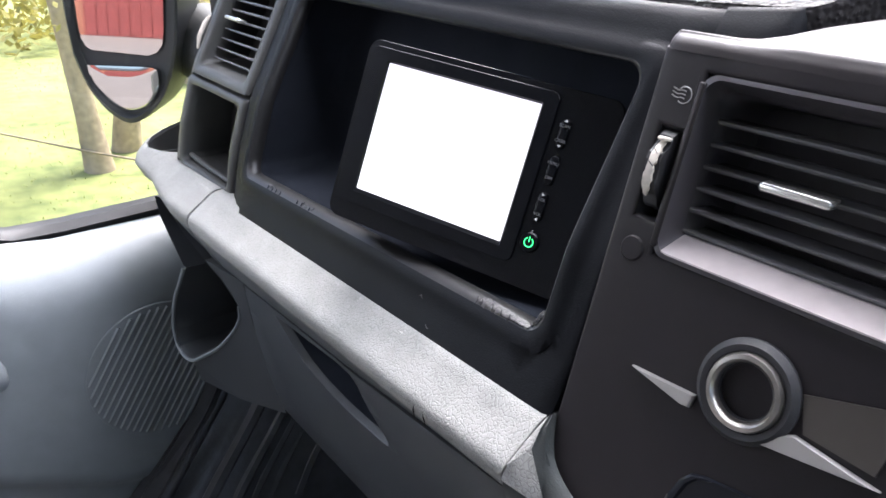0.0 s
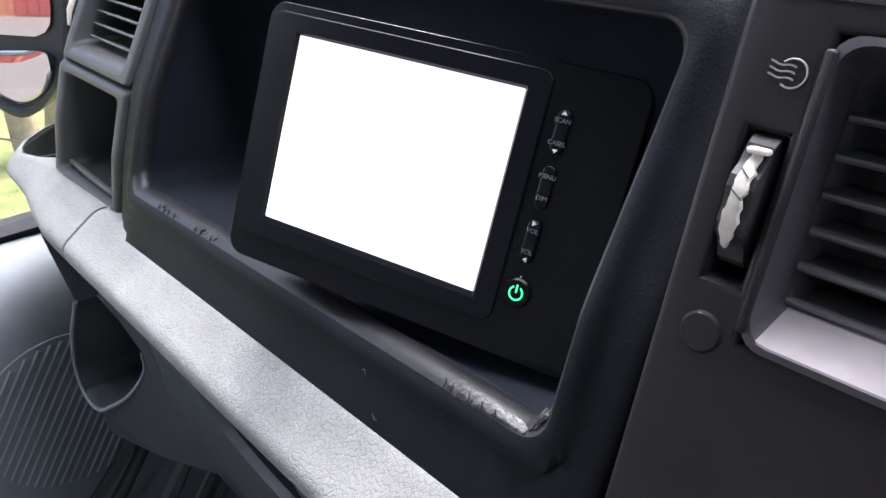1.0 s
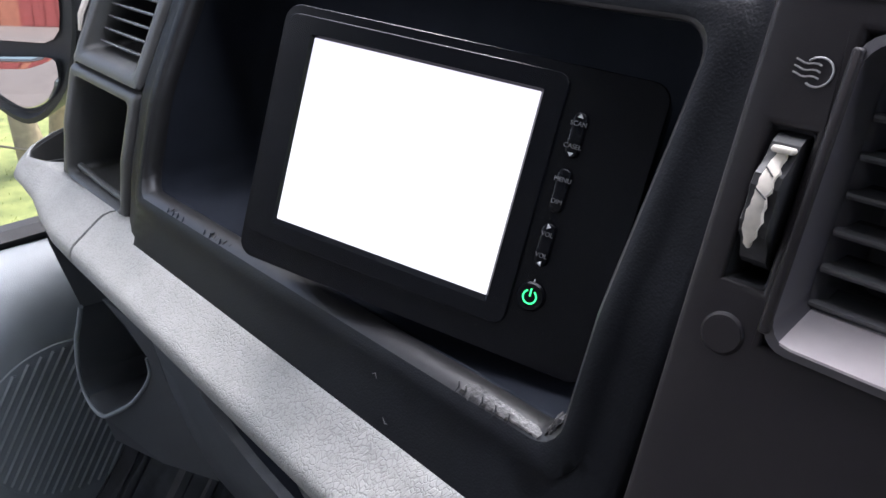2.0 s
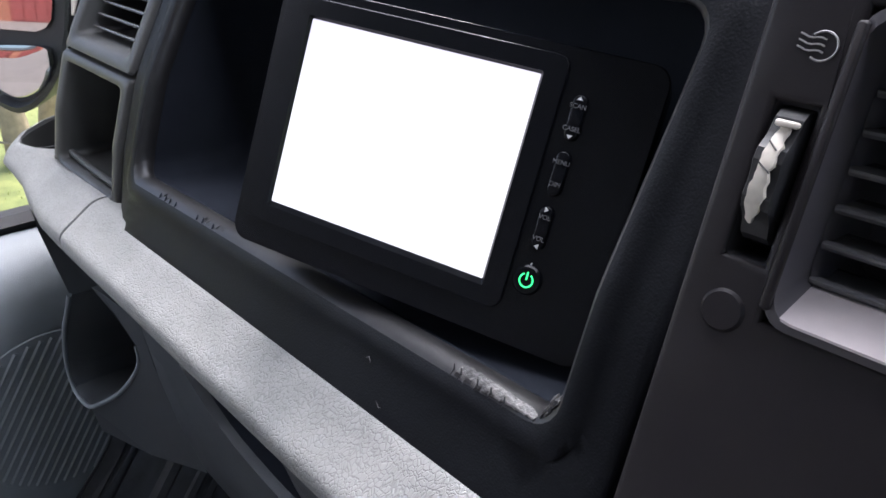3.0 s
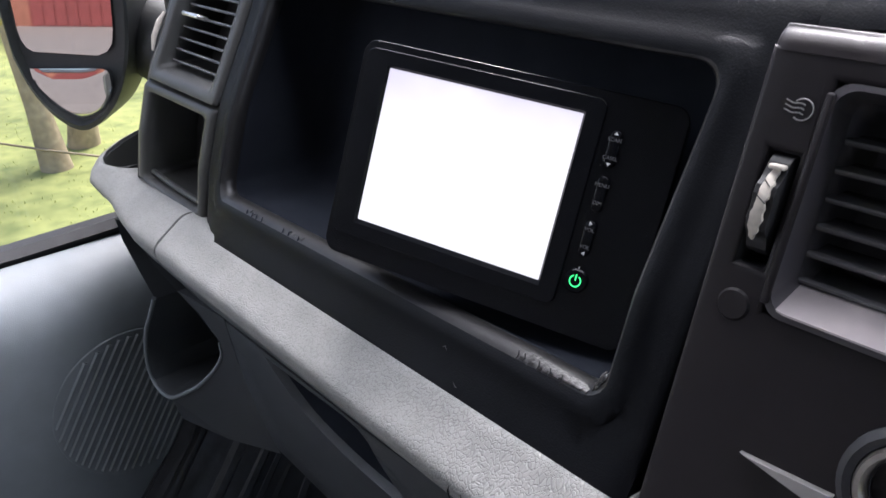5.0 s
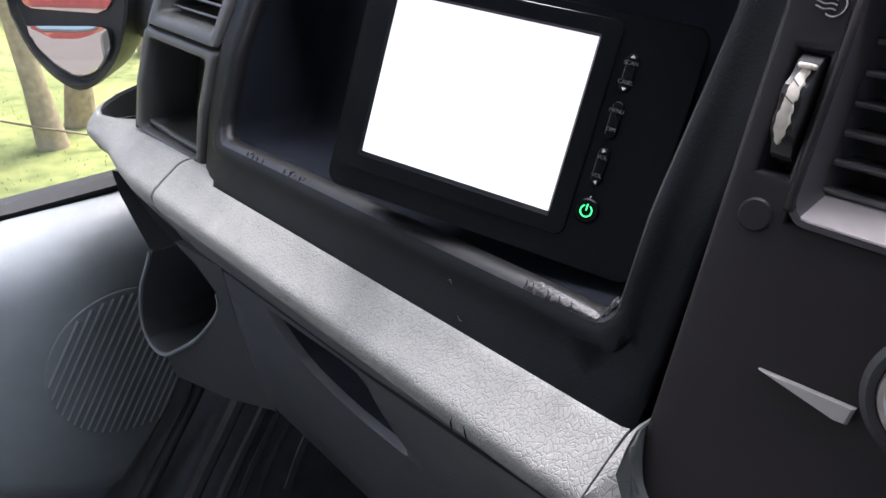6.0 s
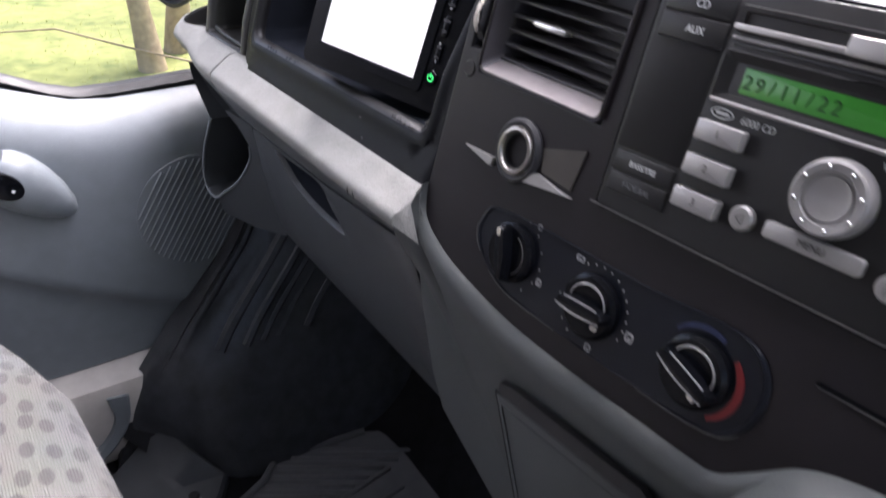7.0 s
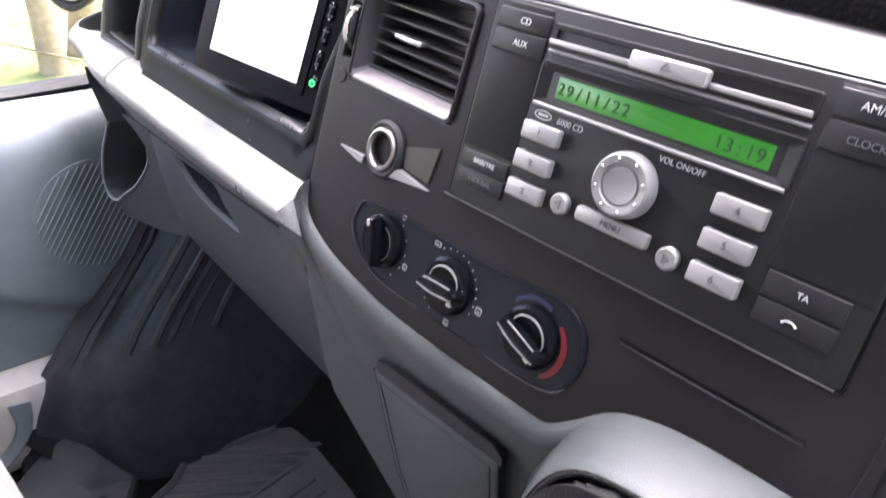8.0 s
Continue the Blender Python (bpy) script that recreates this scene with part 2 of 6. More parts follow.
def tube(bm, pts, r, n=8, cap=True):
    pts = [Vector(p) for p in pts]
    loops = []
    side = None
    for i, p in enumerate(pts):
        d = (pts[min(i + 1, len(pts) - 1)] - pts[max(i - 1, 0)]).normalized()
        if side is None:
            side = d.cross(Vector((0.3, 0.2, 1))).normalized()
        side = (side - d * side.dot(d)).normalized()
        up = d.cross(side)
        rad = r[i] if isinstance(r, (list, tuple)) else r
        loops.append([p + rad * (math.cos(2 * math.pi * k / n) * side + math.sin(2 * math.pi * k / n) * up) for k in range(n)])
    loft(bm, loops, cap, cap)


def box(bm, x0, x1, y0, y1, z0, z1):
    v = [bm.verts.new((x, y, z)) for x in (x0, x1) for y in (y0, y1) for z in (z0, z1)]
    for f in ((0, 1, 3, 2), (4, 6, 7, 5), (0, 4, 5, 1), (2, 3, 7, 6), (0, 2, 6, 4), (1, 5, 7, 3)):
        bm.faces.new([v[i] for i in f])


def soft_box(x0, x1, y0, y1, z0, z1, r=0.004, seg=2):
    bm = bmesh.new()
    box(bm, x0, x1, y0, y1, z0, z1)
    bmesh.ops.bevel(bm, geom=bm.edges[:], offset=r, segments=seg, profile=0.5, affect="EDGES")
    return bm


def spline(ctrl, n):
    """A smooth line through points, n steps a span."""
    P = [Vector(p) for p in ctrl]
    P = [P[0] * 2 - P[1]] + P + [P[-1] * 2 - P[-2]]
    out = []
    for i in range(1, len(P) - 2):
        for k in range(n):
            t = k / n
            a, b, c, d = P[i - 1:i + 3]
            out.append(0.5 * (2 * b + (c - a) * t + (2 * a - 5 * b + 4 * c - d) * t * t + (3 * b - a - 3 * c + d) * t ** 3))
    return out + [P[-2]]


def words(text, size, mat, parent, x, y, c, name="lettering", spin=0.0, lift=0.0002):
    cu = bpy.data.curves.new(name, "FONT")
    cu.body, cu.size, cu.align_x, cu.align_y, cu.extrude = text, size, "CENTER", "CENTER", lift
    tmp = new("tmp", cu)
    me = bpy.data.meshes.new_from_object(tmp.evaluated_get(bpy.context.evaluated_depsgraph_get()))
    bpy.data.objects.remove(tmp)
    me.name = name
    me.materials.clear()
    me.materials.append(mat)
    ob = new(name, me)
    ob.parent = parent
    ob.matrix_basis = pose(x, y, c, 0, 0, spin)
    return ob


# the dash's hollow face: its depth by height
FACE_Z = [1.36, 1.50, 1.595, 1.640, 1.69, 1.75, 1.80, 1.86]
FACE_Y = [0.315, 0.300, 0.304, 0.312, 0.328, 0.360, 0.385, 0.43]


def face_y(z):
    return float(np.interp(z, FACE_Z, FACE_Y))


def on_face(pts, off=0.0):
    """Points on the dash face; under the recess it comes forward to meet the beam."""
    out = []
    for x, z in pts:
        side = min(1.0, max(0.0, (x + 0.531) / 0.04))
        out.append((x, face_y(z) - 0.0140 * side * min(1.15, max(0.0, (1.638 - z) / 0.038)) - off, z))
    return out


def around(outer, inner, n=96):
    """Both outlines cut by the same rays from the inner one's centre."""
    cx = sum(p[0] for p in inner) / len(inner)
    cz = sum(p[1] for p in inner) / len(inner)

    def cut(poly, a):
        dx, dz = math.cos(a), math.sin(a)
        best = None
        for (x0, z0), (x1, z1) in zip(poly, poly[1:] + poly[:1]):
            ex, ez = x1 - x0, z1 - z0
            det = ex * dz - ez * dx
            if abs(det) < 1e-12:
                continue
            s = (dx * (z0 - cz) - dz * (x0 - cx)) / det
            t = ((x0 - cx) * ez - (z0 - cz) * ex) / -det if True else 0
            if -1e-6 <= s <= 1 + 1e-6:
                px, pz = x0 + s * ex, z0 + s * ez
                d = (px - cx) * dx + (pz - cz) * dz
                if d > 0 and (best is None or d > best[0]):
                    best = (d, px, pz)
        return best[1], best[2]
    angles = sorted({math.atan2(z - cz, x - cx) % (2 * math.pi) for x, z in outer + inner} | {2 * math.pi * k / n for k in range(n)})
    keep = [a for i, a in enumerate(angles) if i == 0 or a - angles[i - 1] > 1e-4]
    return [cut(outer, a) for a in keep], [cut(inner, a) for a in keep]


def blend(a, b, t):
    return [(p[0] + (q[0] - p[0]) * t, p[1] + (q[1] - p[1]) * t) for p, q in zip(a, b)]


# the centre console's face: right, up and out of it
CON_O = Vector((-0.1, 0.314, 1.70))
CU = Vector((1, 0.03, 0)).normalized()
CV = Vector((0, 0.26, 1)).normalized()
CN = CU.cross(CV).normalized()
CV = CN.cross(CU)
CON = Matrix((CU, CV, CN)).transposed().to_4x4()
CON.translation = CON_O


def ca(x):
    return (x + 0.1)


def cb(z):
    return (z - 1.70) * 1.033


# ---- the van's cab: floor, walls, roof, windows ----
def slab(name, x0, x1, y0, y1, z0, z1, mat, label, category, r=0.006):
    ob = part(name, soft_box(x0, x1, y0, y1, z0, z1, r), mat)
    return tagged(ob, label, category, kind="structure")


slab("floor", -0.92, 1.22, -0.85, 0.95, 0.72, 0.775, M_CARPET, "dark cab floor under the rubber mat", "floor")
slab("ceiling", -0.95, 1.25, -0.85, 0.27, 2.50, 2.54, M_HEADLINER, "grey fabric cab roof lining", "ceiling")
slab("wall_rear", -0.95, 1.25, -0.90, -0.86, 0.72, 2.5, M_HEADLINER, "plain grey bulkhead behind the seats", "wall")


def side_wall(name, x_in, x_out, opening, label):
    """A cab side with a window opening that goes through it."""
    outer = [(-0.86, 1.46), (-0.86, 2.5), (0.26, 2.5), (1.02, 1.78), (1.02, 1.40), (-0.86, 1.40)]
    out, inn = around(outer, opening, 72)
    bm = bmesh.new()

    def lay(pts, x):
        return [(x, y, z) for y, z in pts]
    s = 0.012 if x_in > x_out else -0.012
    loft(bm, [lay(out, x_in), lay(blend(out, inn, 0.9), x_in), lay(inn, x_in - s), lay(inn, x_out), lay(out, x_out), lay(out, x_in)], False, False)
    bmesh.ops.remove_doubles(bm, verts=bm.verts, dist=1e-5)
    return tagged(part(name, bm, M_DOOR), label, "wall", kind="structure")


OPEN_L = [(-0.60, 1.60), (-0.20, 1.575), (0.04, 1.505), (0.12, 1.468), (0.16, 1.456), (0.22, 1.455), (0.36, 1.460), (0.455, 1.465), (0.462, 1.50),
          (0.458, 1.75), (0.40, 1.98), (0.16, 2.28), (0.06, 2.34), (-0.60, 2.34)]
side_wall("wall_left", -0.868, -0.93, OPEN_L, "grey passenger door frame round the window")
side_wall("wall_right", 1.168, 1.23, OPEN_L, "grey driver door frame round the window")


def window_pane(name, x, label):
    ob = thing(name, label, "window", kind="structure")
    bm = bmesh.new()
    loft(bm, [[(x + dx, y, z) for y, z in OPEN_L] for dx in (-0.002, 0.002)])
    pane = part("pane", bm, M_GLASS, ob)
    pane.visible_shadow = False
    bm = bmesh.new()
    cy, cz = -0.05, 1.85
    inner = [(cy + (y - cy) * 0.972, cz + (z - cz) * 0.955) for y, z in OPEN_L]
    lx = 0.014 if x < 0 else -0.014
    loft(bm, [[(x + 0.2 * lx, y, z) for y, z in OPEN_L], [(x + 1.9 * lx, y, z) for y, z in OPEN_L],
              [(x + 2.2 * lx, a, b) for a, b in blend(OPEN_L, inner, 0.5)], [(x + 1.5 * lx, y, z) for y, z in inner],
              [(x + 0.2 * lx, y, z) for y, z in inner]], False, False)
    part("seal", bm, M_BLACK, ob, "black rubber window seal")
    return ob


window_pane("window_1", -0.898, "clear passenger door window with black rubber seal")
window_pane("window_2", 1.198, "clear driver door window with black rubber seal")


def windscreen():
    ob = thing("window_3", "large raked windscreen above the dashboard", "window", kind="structure")
    bm = bmesh.new()
    rows = []
    for k in range(9):
        x = -0.93 + 2.16 * k / 8
        bow = 0.10 * (1 - ((x - 0.15) / 1.08) ** 2)
        rows.append([(x, 0.96 + bow, 1.80), (x, 0.965 + bow, 1.802), (x, 0.265 + 0.4 * bow, 2.50), (x, 0.26 + 0.4 * bow, 2.498)])
    loft(bm, rows)
    pane = part("pane", bm, M_GLASS, ob)
    pane.visible_shadow = False
    return ob


windscreen()
slab("wall_side_left", -0.93, -0.870, -0.86, 0.96, 0.72, 1.398, M_STEEL, "plain lower cab side behind the door trim", "wall")
slab("wall_side_right", 1.168, 1.23, -0.86, 0.96, 0.72, 1.398, M_STEEL, "plain lower cab side on the driver's side", "wall")
slab("wall_front", -0.93, 1.23, 0.90, 0.96, 0.72, 1.80, M_STEEL, "dark bulkhead in front of the footwell", "wall")


# ---- passenger door ----
def passenger_door():
    door = thing("door_1", "blue-grey moulded passenger door trim, closed", "door", kind="structure")
    # trim: its inner face by height, with the rounded ledge below the window
    prof = [(-0.866, 1.458), (-0.845, 1.452), (-0.818, 1.438), (-0.797, 1.416), (-0.786, 1.385), (-0.781, 1.34)]
    bm = bmesh.new()
    loops = []
    for k in range(29):
        y = -0.80 + 1.55 * k / 28
        lift = float(np.interp(y, [-0.8, -0.2, 0.04, 0.12, 0.17, 0.8], [0.14, 0.115, 0.045, 0.012, 0.0, 0.006]))
        crease = float(np.interp(y, [-0.8, -0.02, 0.035, 0.115, 0.20, 0.26, 0.8], [1.30, 1.240, 1.202, 1.156, 1.112, 1.095, 1.09]))
        loops.append([(x, y, z + lift * max(0.0, (z - 1.10) / 0.36)) for x, z in prof] + [(-0.780, y, crease + 0.03), (-0.782, y, crease + 0.012), (-0.789, y, crease + 0.002), (-0.796, y, crease - 0.008), (-0.801, y, crease - 0.04), (-0.804, y, 1.015), (-0.866, y, 1.015)])
    loft(bm, loops)
    part("trim_panel", bm, M_DOOR, door, sharp=50)
    bm = bmesh.new()
    prof2 = [(-0.806, 1.012), (-0.80, 1.005), (-0.768, 0.99), (-0.762, 0.97), (-0.772, 0.84), (-0.80, 0.79)]
    loft(bm, [[(x, y, z) for x, z in prof2] + [(-0.866, y, 0.79), (-0.866, y, 1.012)] for y in (-0.8, -0.3, 0.1, 0.24)])
    bin_ = part("door_bin", bm, M_BEIGE, door, "pale grey moulded door bin")
    bm = bmesh.new()
    outer = spline([(0, 0.116, 0.966), (0, 0.112, 0.925), (0, 0.100, 0.892), (0, 0.076, 0.860), (0, 0.045, 0.838), (0, -0.02, 0.822)], 4)
    inner = spline([(0, 0.077, 0.972), (0, 0.083, 0.930), (0, 0.077, 0.902), (0, 0.062, 0.878), (0, 0.040, 0.860), (0, -0.02, 0.846)], 4)
    loft(bm, [[(-0.776, o.y, o.z), (-0.7575, o.y - 0.001, o.z), (-0.7545, o.y - 0.005, o.z + 0.003), (-0.7575, i.y + 0.003, i.z), (-0.776, i.y, i.z)] for o, i in zip(outer, inner)])
    part("bin_lip", bm, M_DOOR, bin_, "grey curved bin lip")
    # speaker grille: a round field of slanting ribs
    sy, sz, rad = 0.285, 1.275, 0.098
    bm = bmesh.new()
    lay = lambda r, x: [(x, sy + r * math.cos(2 * math.pi * k / 48), sz + r * 1.02 * math.sin(2 * math.pi * k / 48)) for k in range(48)]
    loft(bm, [lay(rad + 0.001, -0.7815), lay(rad, -0.7802), lay(rad - 0.002, -0.7799)], False, True)
    grille = part("speaker_grille", bm, M_DOOR, door, "round ribbed speaker grille")
    ang = radians(57)
    dy, dz = math.cos(ang), math.sin(ang)
    for i in range(21):
        off = -rad + rad * 2 * (i + 0.5) / 21
        half = math.sqrt(max(0.0, (rad - 0.004) ** 2 - off * off))
        if half < 0.012:
            continue
        c = Vector((-0.7796, sy - dz * off, sz + dy * off))
        bm = bmesh.new()
        tube(bm, [c - Vector((0, dy, dz)) * half, c, c + Vector((0, dy, dz)) * half], 0.0026, 6)
        part("rib", bm, M_DOOR, grille)
    # switch pod
    pod_axis = Vector((0.0, 0.62, -0.60)).normalized()
    base = Vector((-0.775, 0.035, 1.395))
    bm = bmesh.new()
    loops = []
    for t, r in ((-0.03, 0.030), (-0.02, 0.037), (0.0, 0.041), (0.03, 0.039), (0.06, 0.031), (0.085, 0.019), (0.097, 0.007)):
        c = base + pod_axis * t
        side = Vector((0, pod_axis.z, -pod_axis.y))
        loops.append([c + side * r * math.cos(2 * math.pi * k / 24) + Vector((1, 0, 0)) * (r * 0.95 * math.sin(2 * math.pi * k / 24)) for k in range(24)])
    loft(bm, loops)
    pod = part("switch_pod", bm, M_DOOR, door, "teardrop window switch pod")
    m = Matrix.Translation(base + Vector((0.034, -0.012, 0.006))) @ Matrix.Rotation(radians(90), 4, "Y") @ Matrix.Rotation(radians(-40), 4, "Z")
    bm = bmesh.new()
    loft(bm, [flat(oval(0, 0, 0.018, 0.026, 24), -0.004), flat(oval(0, 0, 0.018, 0.026, 24), 0.004), flat(oval(0, 0, 0.015, 0.023, 24), 0.0052)])
    sw = part("switch", bm, M_GLOSS, pod, "gloss black rocker switch")
    sw.matrix_basis = m
    for dy_ in (-0.012, 0.012):
        bm = bmesh.new()
        block(bm, 0, dy_, 0.004, 0.005, 0.005, 0.0058, 0.001, 0.0003)
        mark = part("switch_mark", bm, M_PRINT, pod)
        mark.matrix_basis = m
    return door


passenger_door()


# ---- footwell ----
def footwell():
    ob = thing("footwell_cover", "black moulded rubber cover in the footwell, dusty", "floor cover")
    bm = bmesh.new()
    xs = [-0.80 + 0.86 * k / 24 for k in range(25)]
    line = spline([(0, 0.20, 0.782), (0, 0.40, 0.784), (0, 0.55, 0.80), (0, 0.66, 0.88), (0, 0.74, 1.02), (0, 0.80, 1.25), (0, 0.82, 1.42)], 5)
    rows = []
    for x in xs:
        side = max(0.0, (-0.60 - x) / 0.20)
        row = []
        for p in line:
            wob = 0.006 * noise.noise(Vector((x * 9, p.y * 5, p.z * 5)))
            row.append((x, p.y - 0.16 * side ** 1.5 + wob, p.z + 0.16 * side ** 2 + wob))
        rows.append(row)
    loft(bm, rows, False, False, closed=False)
    bmesh.ops.solidify(bm, geom=bm.faces[:], thickness=0.006)
    part("toe_board", bm, M_CARPET, ob)
    # wheel arch hump beside the door
    bm = bmesh.new()
    loops = []
    for z, y0, x1, yl in ((0.78, 0.195, -0.62, 0.070), (0.82, 0.190, -0.63, 0.080), (0.86, 0.175, -0.64, 0.091), (0.92, 0.15, -0.66, 0.110), (1.0, 0.16, -0.69, 0.145), (1.08, 0.225, -0.715, 0.215), (1.2, 0.33, -0.74, 0.32), (1.36, 0.42, -0.755, 0.41)):
        loops.append([(-0.79, yl - 0.002, z), (-0.768, yl, z), (-0.745, yl * 0.45 + (y0 + 0.01) * 0.55, z), (x1 - 0.04, y0 + 0.02, z), (x1 - 0.01, y0 + 0.07, z), (x1, y0 + 0.16, z), (x1, 0.86, z), (-0.79, 0.86, z)])
    loft(bm, loops)
    bmesh.ops.bevel(bm, geom=[e for e in bm.edges if abs(e.verts[0].co.z - e.verts[1].co.z) > 0.01], offset=0.012, segments=3, affect="EDGES")
    arch = part("arch_cover", bm, M_ARCH, ob, sharp=60)
    # moulded ridges that run up the hump
    levels = ((1.03, 0.185, -0.700), (1.08, 0.225, -0.715), (1.2, 0.33, -0.74), (1.34, 0.41, -0.754))
    for off, r in ((0.085, 0.012), (0.130, 0.010), (0.160, 0.009), (0.190, 0.009), (0.245, 0.012)):
        bm = bmesh.new()
        tube(bm, spline([(x1 - 0.0035 - 0.4 * r - 0.010 * max(0.0, (0.12 - off) / 0.05), y0 + off, z) for z, y0, x1 in levels], 4), r, 8)
        part("ridge", bm, M_ARCH, arch)
    return ob


footwell()


def floor_mat():
    ob = thing("floor_mat", "black ribbed rubber floor mat in the footwell", "mat")
    outline = [(-0.640, 0.3235), (-0.615, 0.50), (-0.57, 0.585), (-0.40, 0.61), (0.02, 0.61), (0.06, 0.40), (0.06, -0.25), (-0.54, -0.25), (-0.525, 0.0), (-0.538, 0.095), (-0.566, 0.205), (-0.602, 0.285)]
    bm = bmesh.new()
    loft(bm, [[(x, y, 0.786) for x, y in outline], [(x, y, 0.796) for x, y in outline]])
    part("base", bm, M_MAT, ob)
    bm = bmesh.new()
    tube(bm, [(x, y, 0.797) for x, y in outline[-4:] + outline[:2]], 0.007, 8)
    part("raised_edge", bm, M_MAT, ob)
    bm = bmesh.new()
    block(bm, 0, 0, 1.0, 0.0090, 0.0, 0.005, 0.003, 0.0015, 3)
    seed = part("rib", bm, M_MAT, ob)
    unit = seed.data
    bpy.data.objects.remove(seed)
    edge = lambda y: float(np.interp(y, [0.0, 0.095, 0.205, 0.285, 0.325, 0.5], [-0.525, -0.538, -0.566, -0.602, -0.640, -0.615]))
    # short ribs on the slant beside the edge, then long ones up the mat
    cs, sn = math.cos(radians(58)), math.sin(radians(58))
    for k in range(18):
        y1 = 0.555 - 0.034 * k
        x1 = -0.462 - 0.16 * (y1 - 0.18)
        length = 0.34
        while length > 0.02 and x1 - cs * length < edge(y1 - sn * length) + 0.012:
            length -= 0.004
        if length > 0.025:
            same_part("rib", unit, ob, pose(x1 - cs * length / 2, y1 - sn * length / 2, 0.795, 0, 0, 58) @ Matrix.Diagonal((length, 1, 1, 1)))
    for k in range(15):
        same_part("rib", unit, ob, pose(-0.455 + (0.016 if k else 0.0) + 0.034 * k, 0.17, 0.795, 0, 0, 99) @ Matrix.Diagonal((0.66 if k < 13 else 0.5, 1, 1, 1)))
    return ob


floor_mat()


def kick_plate():
    ob = thing("kick_plate", "dark grey bolted plastic plate beside the floor mat", "panel")
    bm = bmesh.new()
    # its back edge climbs the foot of the hump
    pts = [(-0.750, 0.06, 0.806), (-0.752, 0.115, 0.850), (-0.742, 0.152, 0.874), (-0.705, 0.176, 0.868), (-0.675, 0.196, 0.848), (-0.640, 0.232, 0.806), (-0.602, 0.205, 0.800), (-0.580, 0.12, 0.800), (-0.575, 0.02, 0.800), (-0.66, -0.03, 0.800), (-0.74, 0.0, 0.802)]
    loft(bm, [[(x, y, 0.78) for x, y, z in pts], [(x, y, z) for x, y, z in pts],
              [(-0.67 + (x + 0.67) * 0.95, 0.09 + (y - 0.09) * 0.95, 0.806 + (z - 0.80) * 0.96) for x, y, z in pts],
              [(-0.67 + (x + 0.67) * 0.5, 0.08 + (y - 0.08) * 0.5, 0.806 + (z - 0.80) * 0.40) for x, y, z in pts]])
    part("plate", bm, M_LOWER, ob)
    bm = bmesh.new()
    disc(bm, 0, 0, 0.010, 0, 0.005, 0.0015, 18)
    part("bolt", bm, M_BLACK, ob).matrix_basis = pose(-0.625, 0.165, 0.806, 0, -3, 0)
    return ob


kick_plate()


# ---- passenger seat ----
def make_fabric():
    m = bpy.data.materials.new("pale_dotted_seat_fabric")
    m.use_nodes = True
    n, l = m.node_tree.nodes, m.node_tree.links
    b = n["Principled BSDF"]
    b.inputs["Roughness"].default_value = 0.95
    b.inputs["Sheen Weight"].default_value = 0.2
    tc = n.new("ShaderNodeTexCoord")
    mp = n.new("ShaderNodeMapping")
    mp.inputs["Scale"].default_value = (24, 40, 20)
    mp.inputs["Rotation"].default_value = (0, 0, radians(14))
    l.new(tc.outputs["Object"], mp.inputs["Vector"])
    vo = n.new("ShaderNodeTexVoronoi")
    vo.voronoi_dimensions = "2D"
    vo.inputs["Scale"].default_value, vo.inputs["Randomness"].default_value = 1.0, 0.42
    l.new(mp.outputs["Vector"], vo.inputs["Vector"])
    ramp = n.new("ShaderNodeValToRGB")
    ramp.color_ramp.elements[0].position, ramp.color_ramp.elements[1].position = 0.27, 0.35
    ramp.color_ramp.elements[0].color, ramp.color_ramp.elements[1].color = (0.072, 0.069, 0.068, 1), (0.142, 0.136, 0.132, 1)
    l.new(vo.outputs["Distance"], ramp.inputs["Fac"])
    no = n.new("ShaderNodeTexNoise")
    no.inputs["Scale"].default_value, no.inputs["Detail"].default_value = 9.0, 5.0
    l.new(tc.outputs["Object"], no.inputs["Vector"])
    mix = n.new("ShaderNodeMix")
    mix.data_type, mix.blend_type = "RGBA", "MULTIPLY"
    mix.inputs["Factor"].default_value = 0.35
    l.new(ramp.outputs["Color"], mix.inputs["A"])
    l.new(no.outputs["Color"], mix.inputs["B"])
    l.new(mix.outputs["Result"], b.inputs["Base Color"])
    wv = n.new("ShaderNodeTexWave")
    wv.inputs["Scale"].default_value, wv.inputs["Distortion"].default_value = 105.0, 0.5
    wv.bands_direction = "Y"
    l.new(tc.outputs["Object"], wv.inputs["Vector"])
    bp = n.new("ShaderNodeBump")
    bp.inputs["Strength"].default_value, bp.inputs["Distance"].default_value = 1.0, 0.0012
    l.new(wv.outputs["Fac"], bp.inputs["Height"])
    l.new(bp.outputs["Normal"], b.inputs["Normal"])
    return m


M_FABRIC = make_fabric()


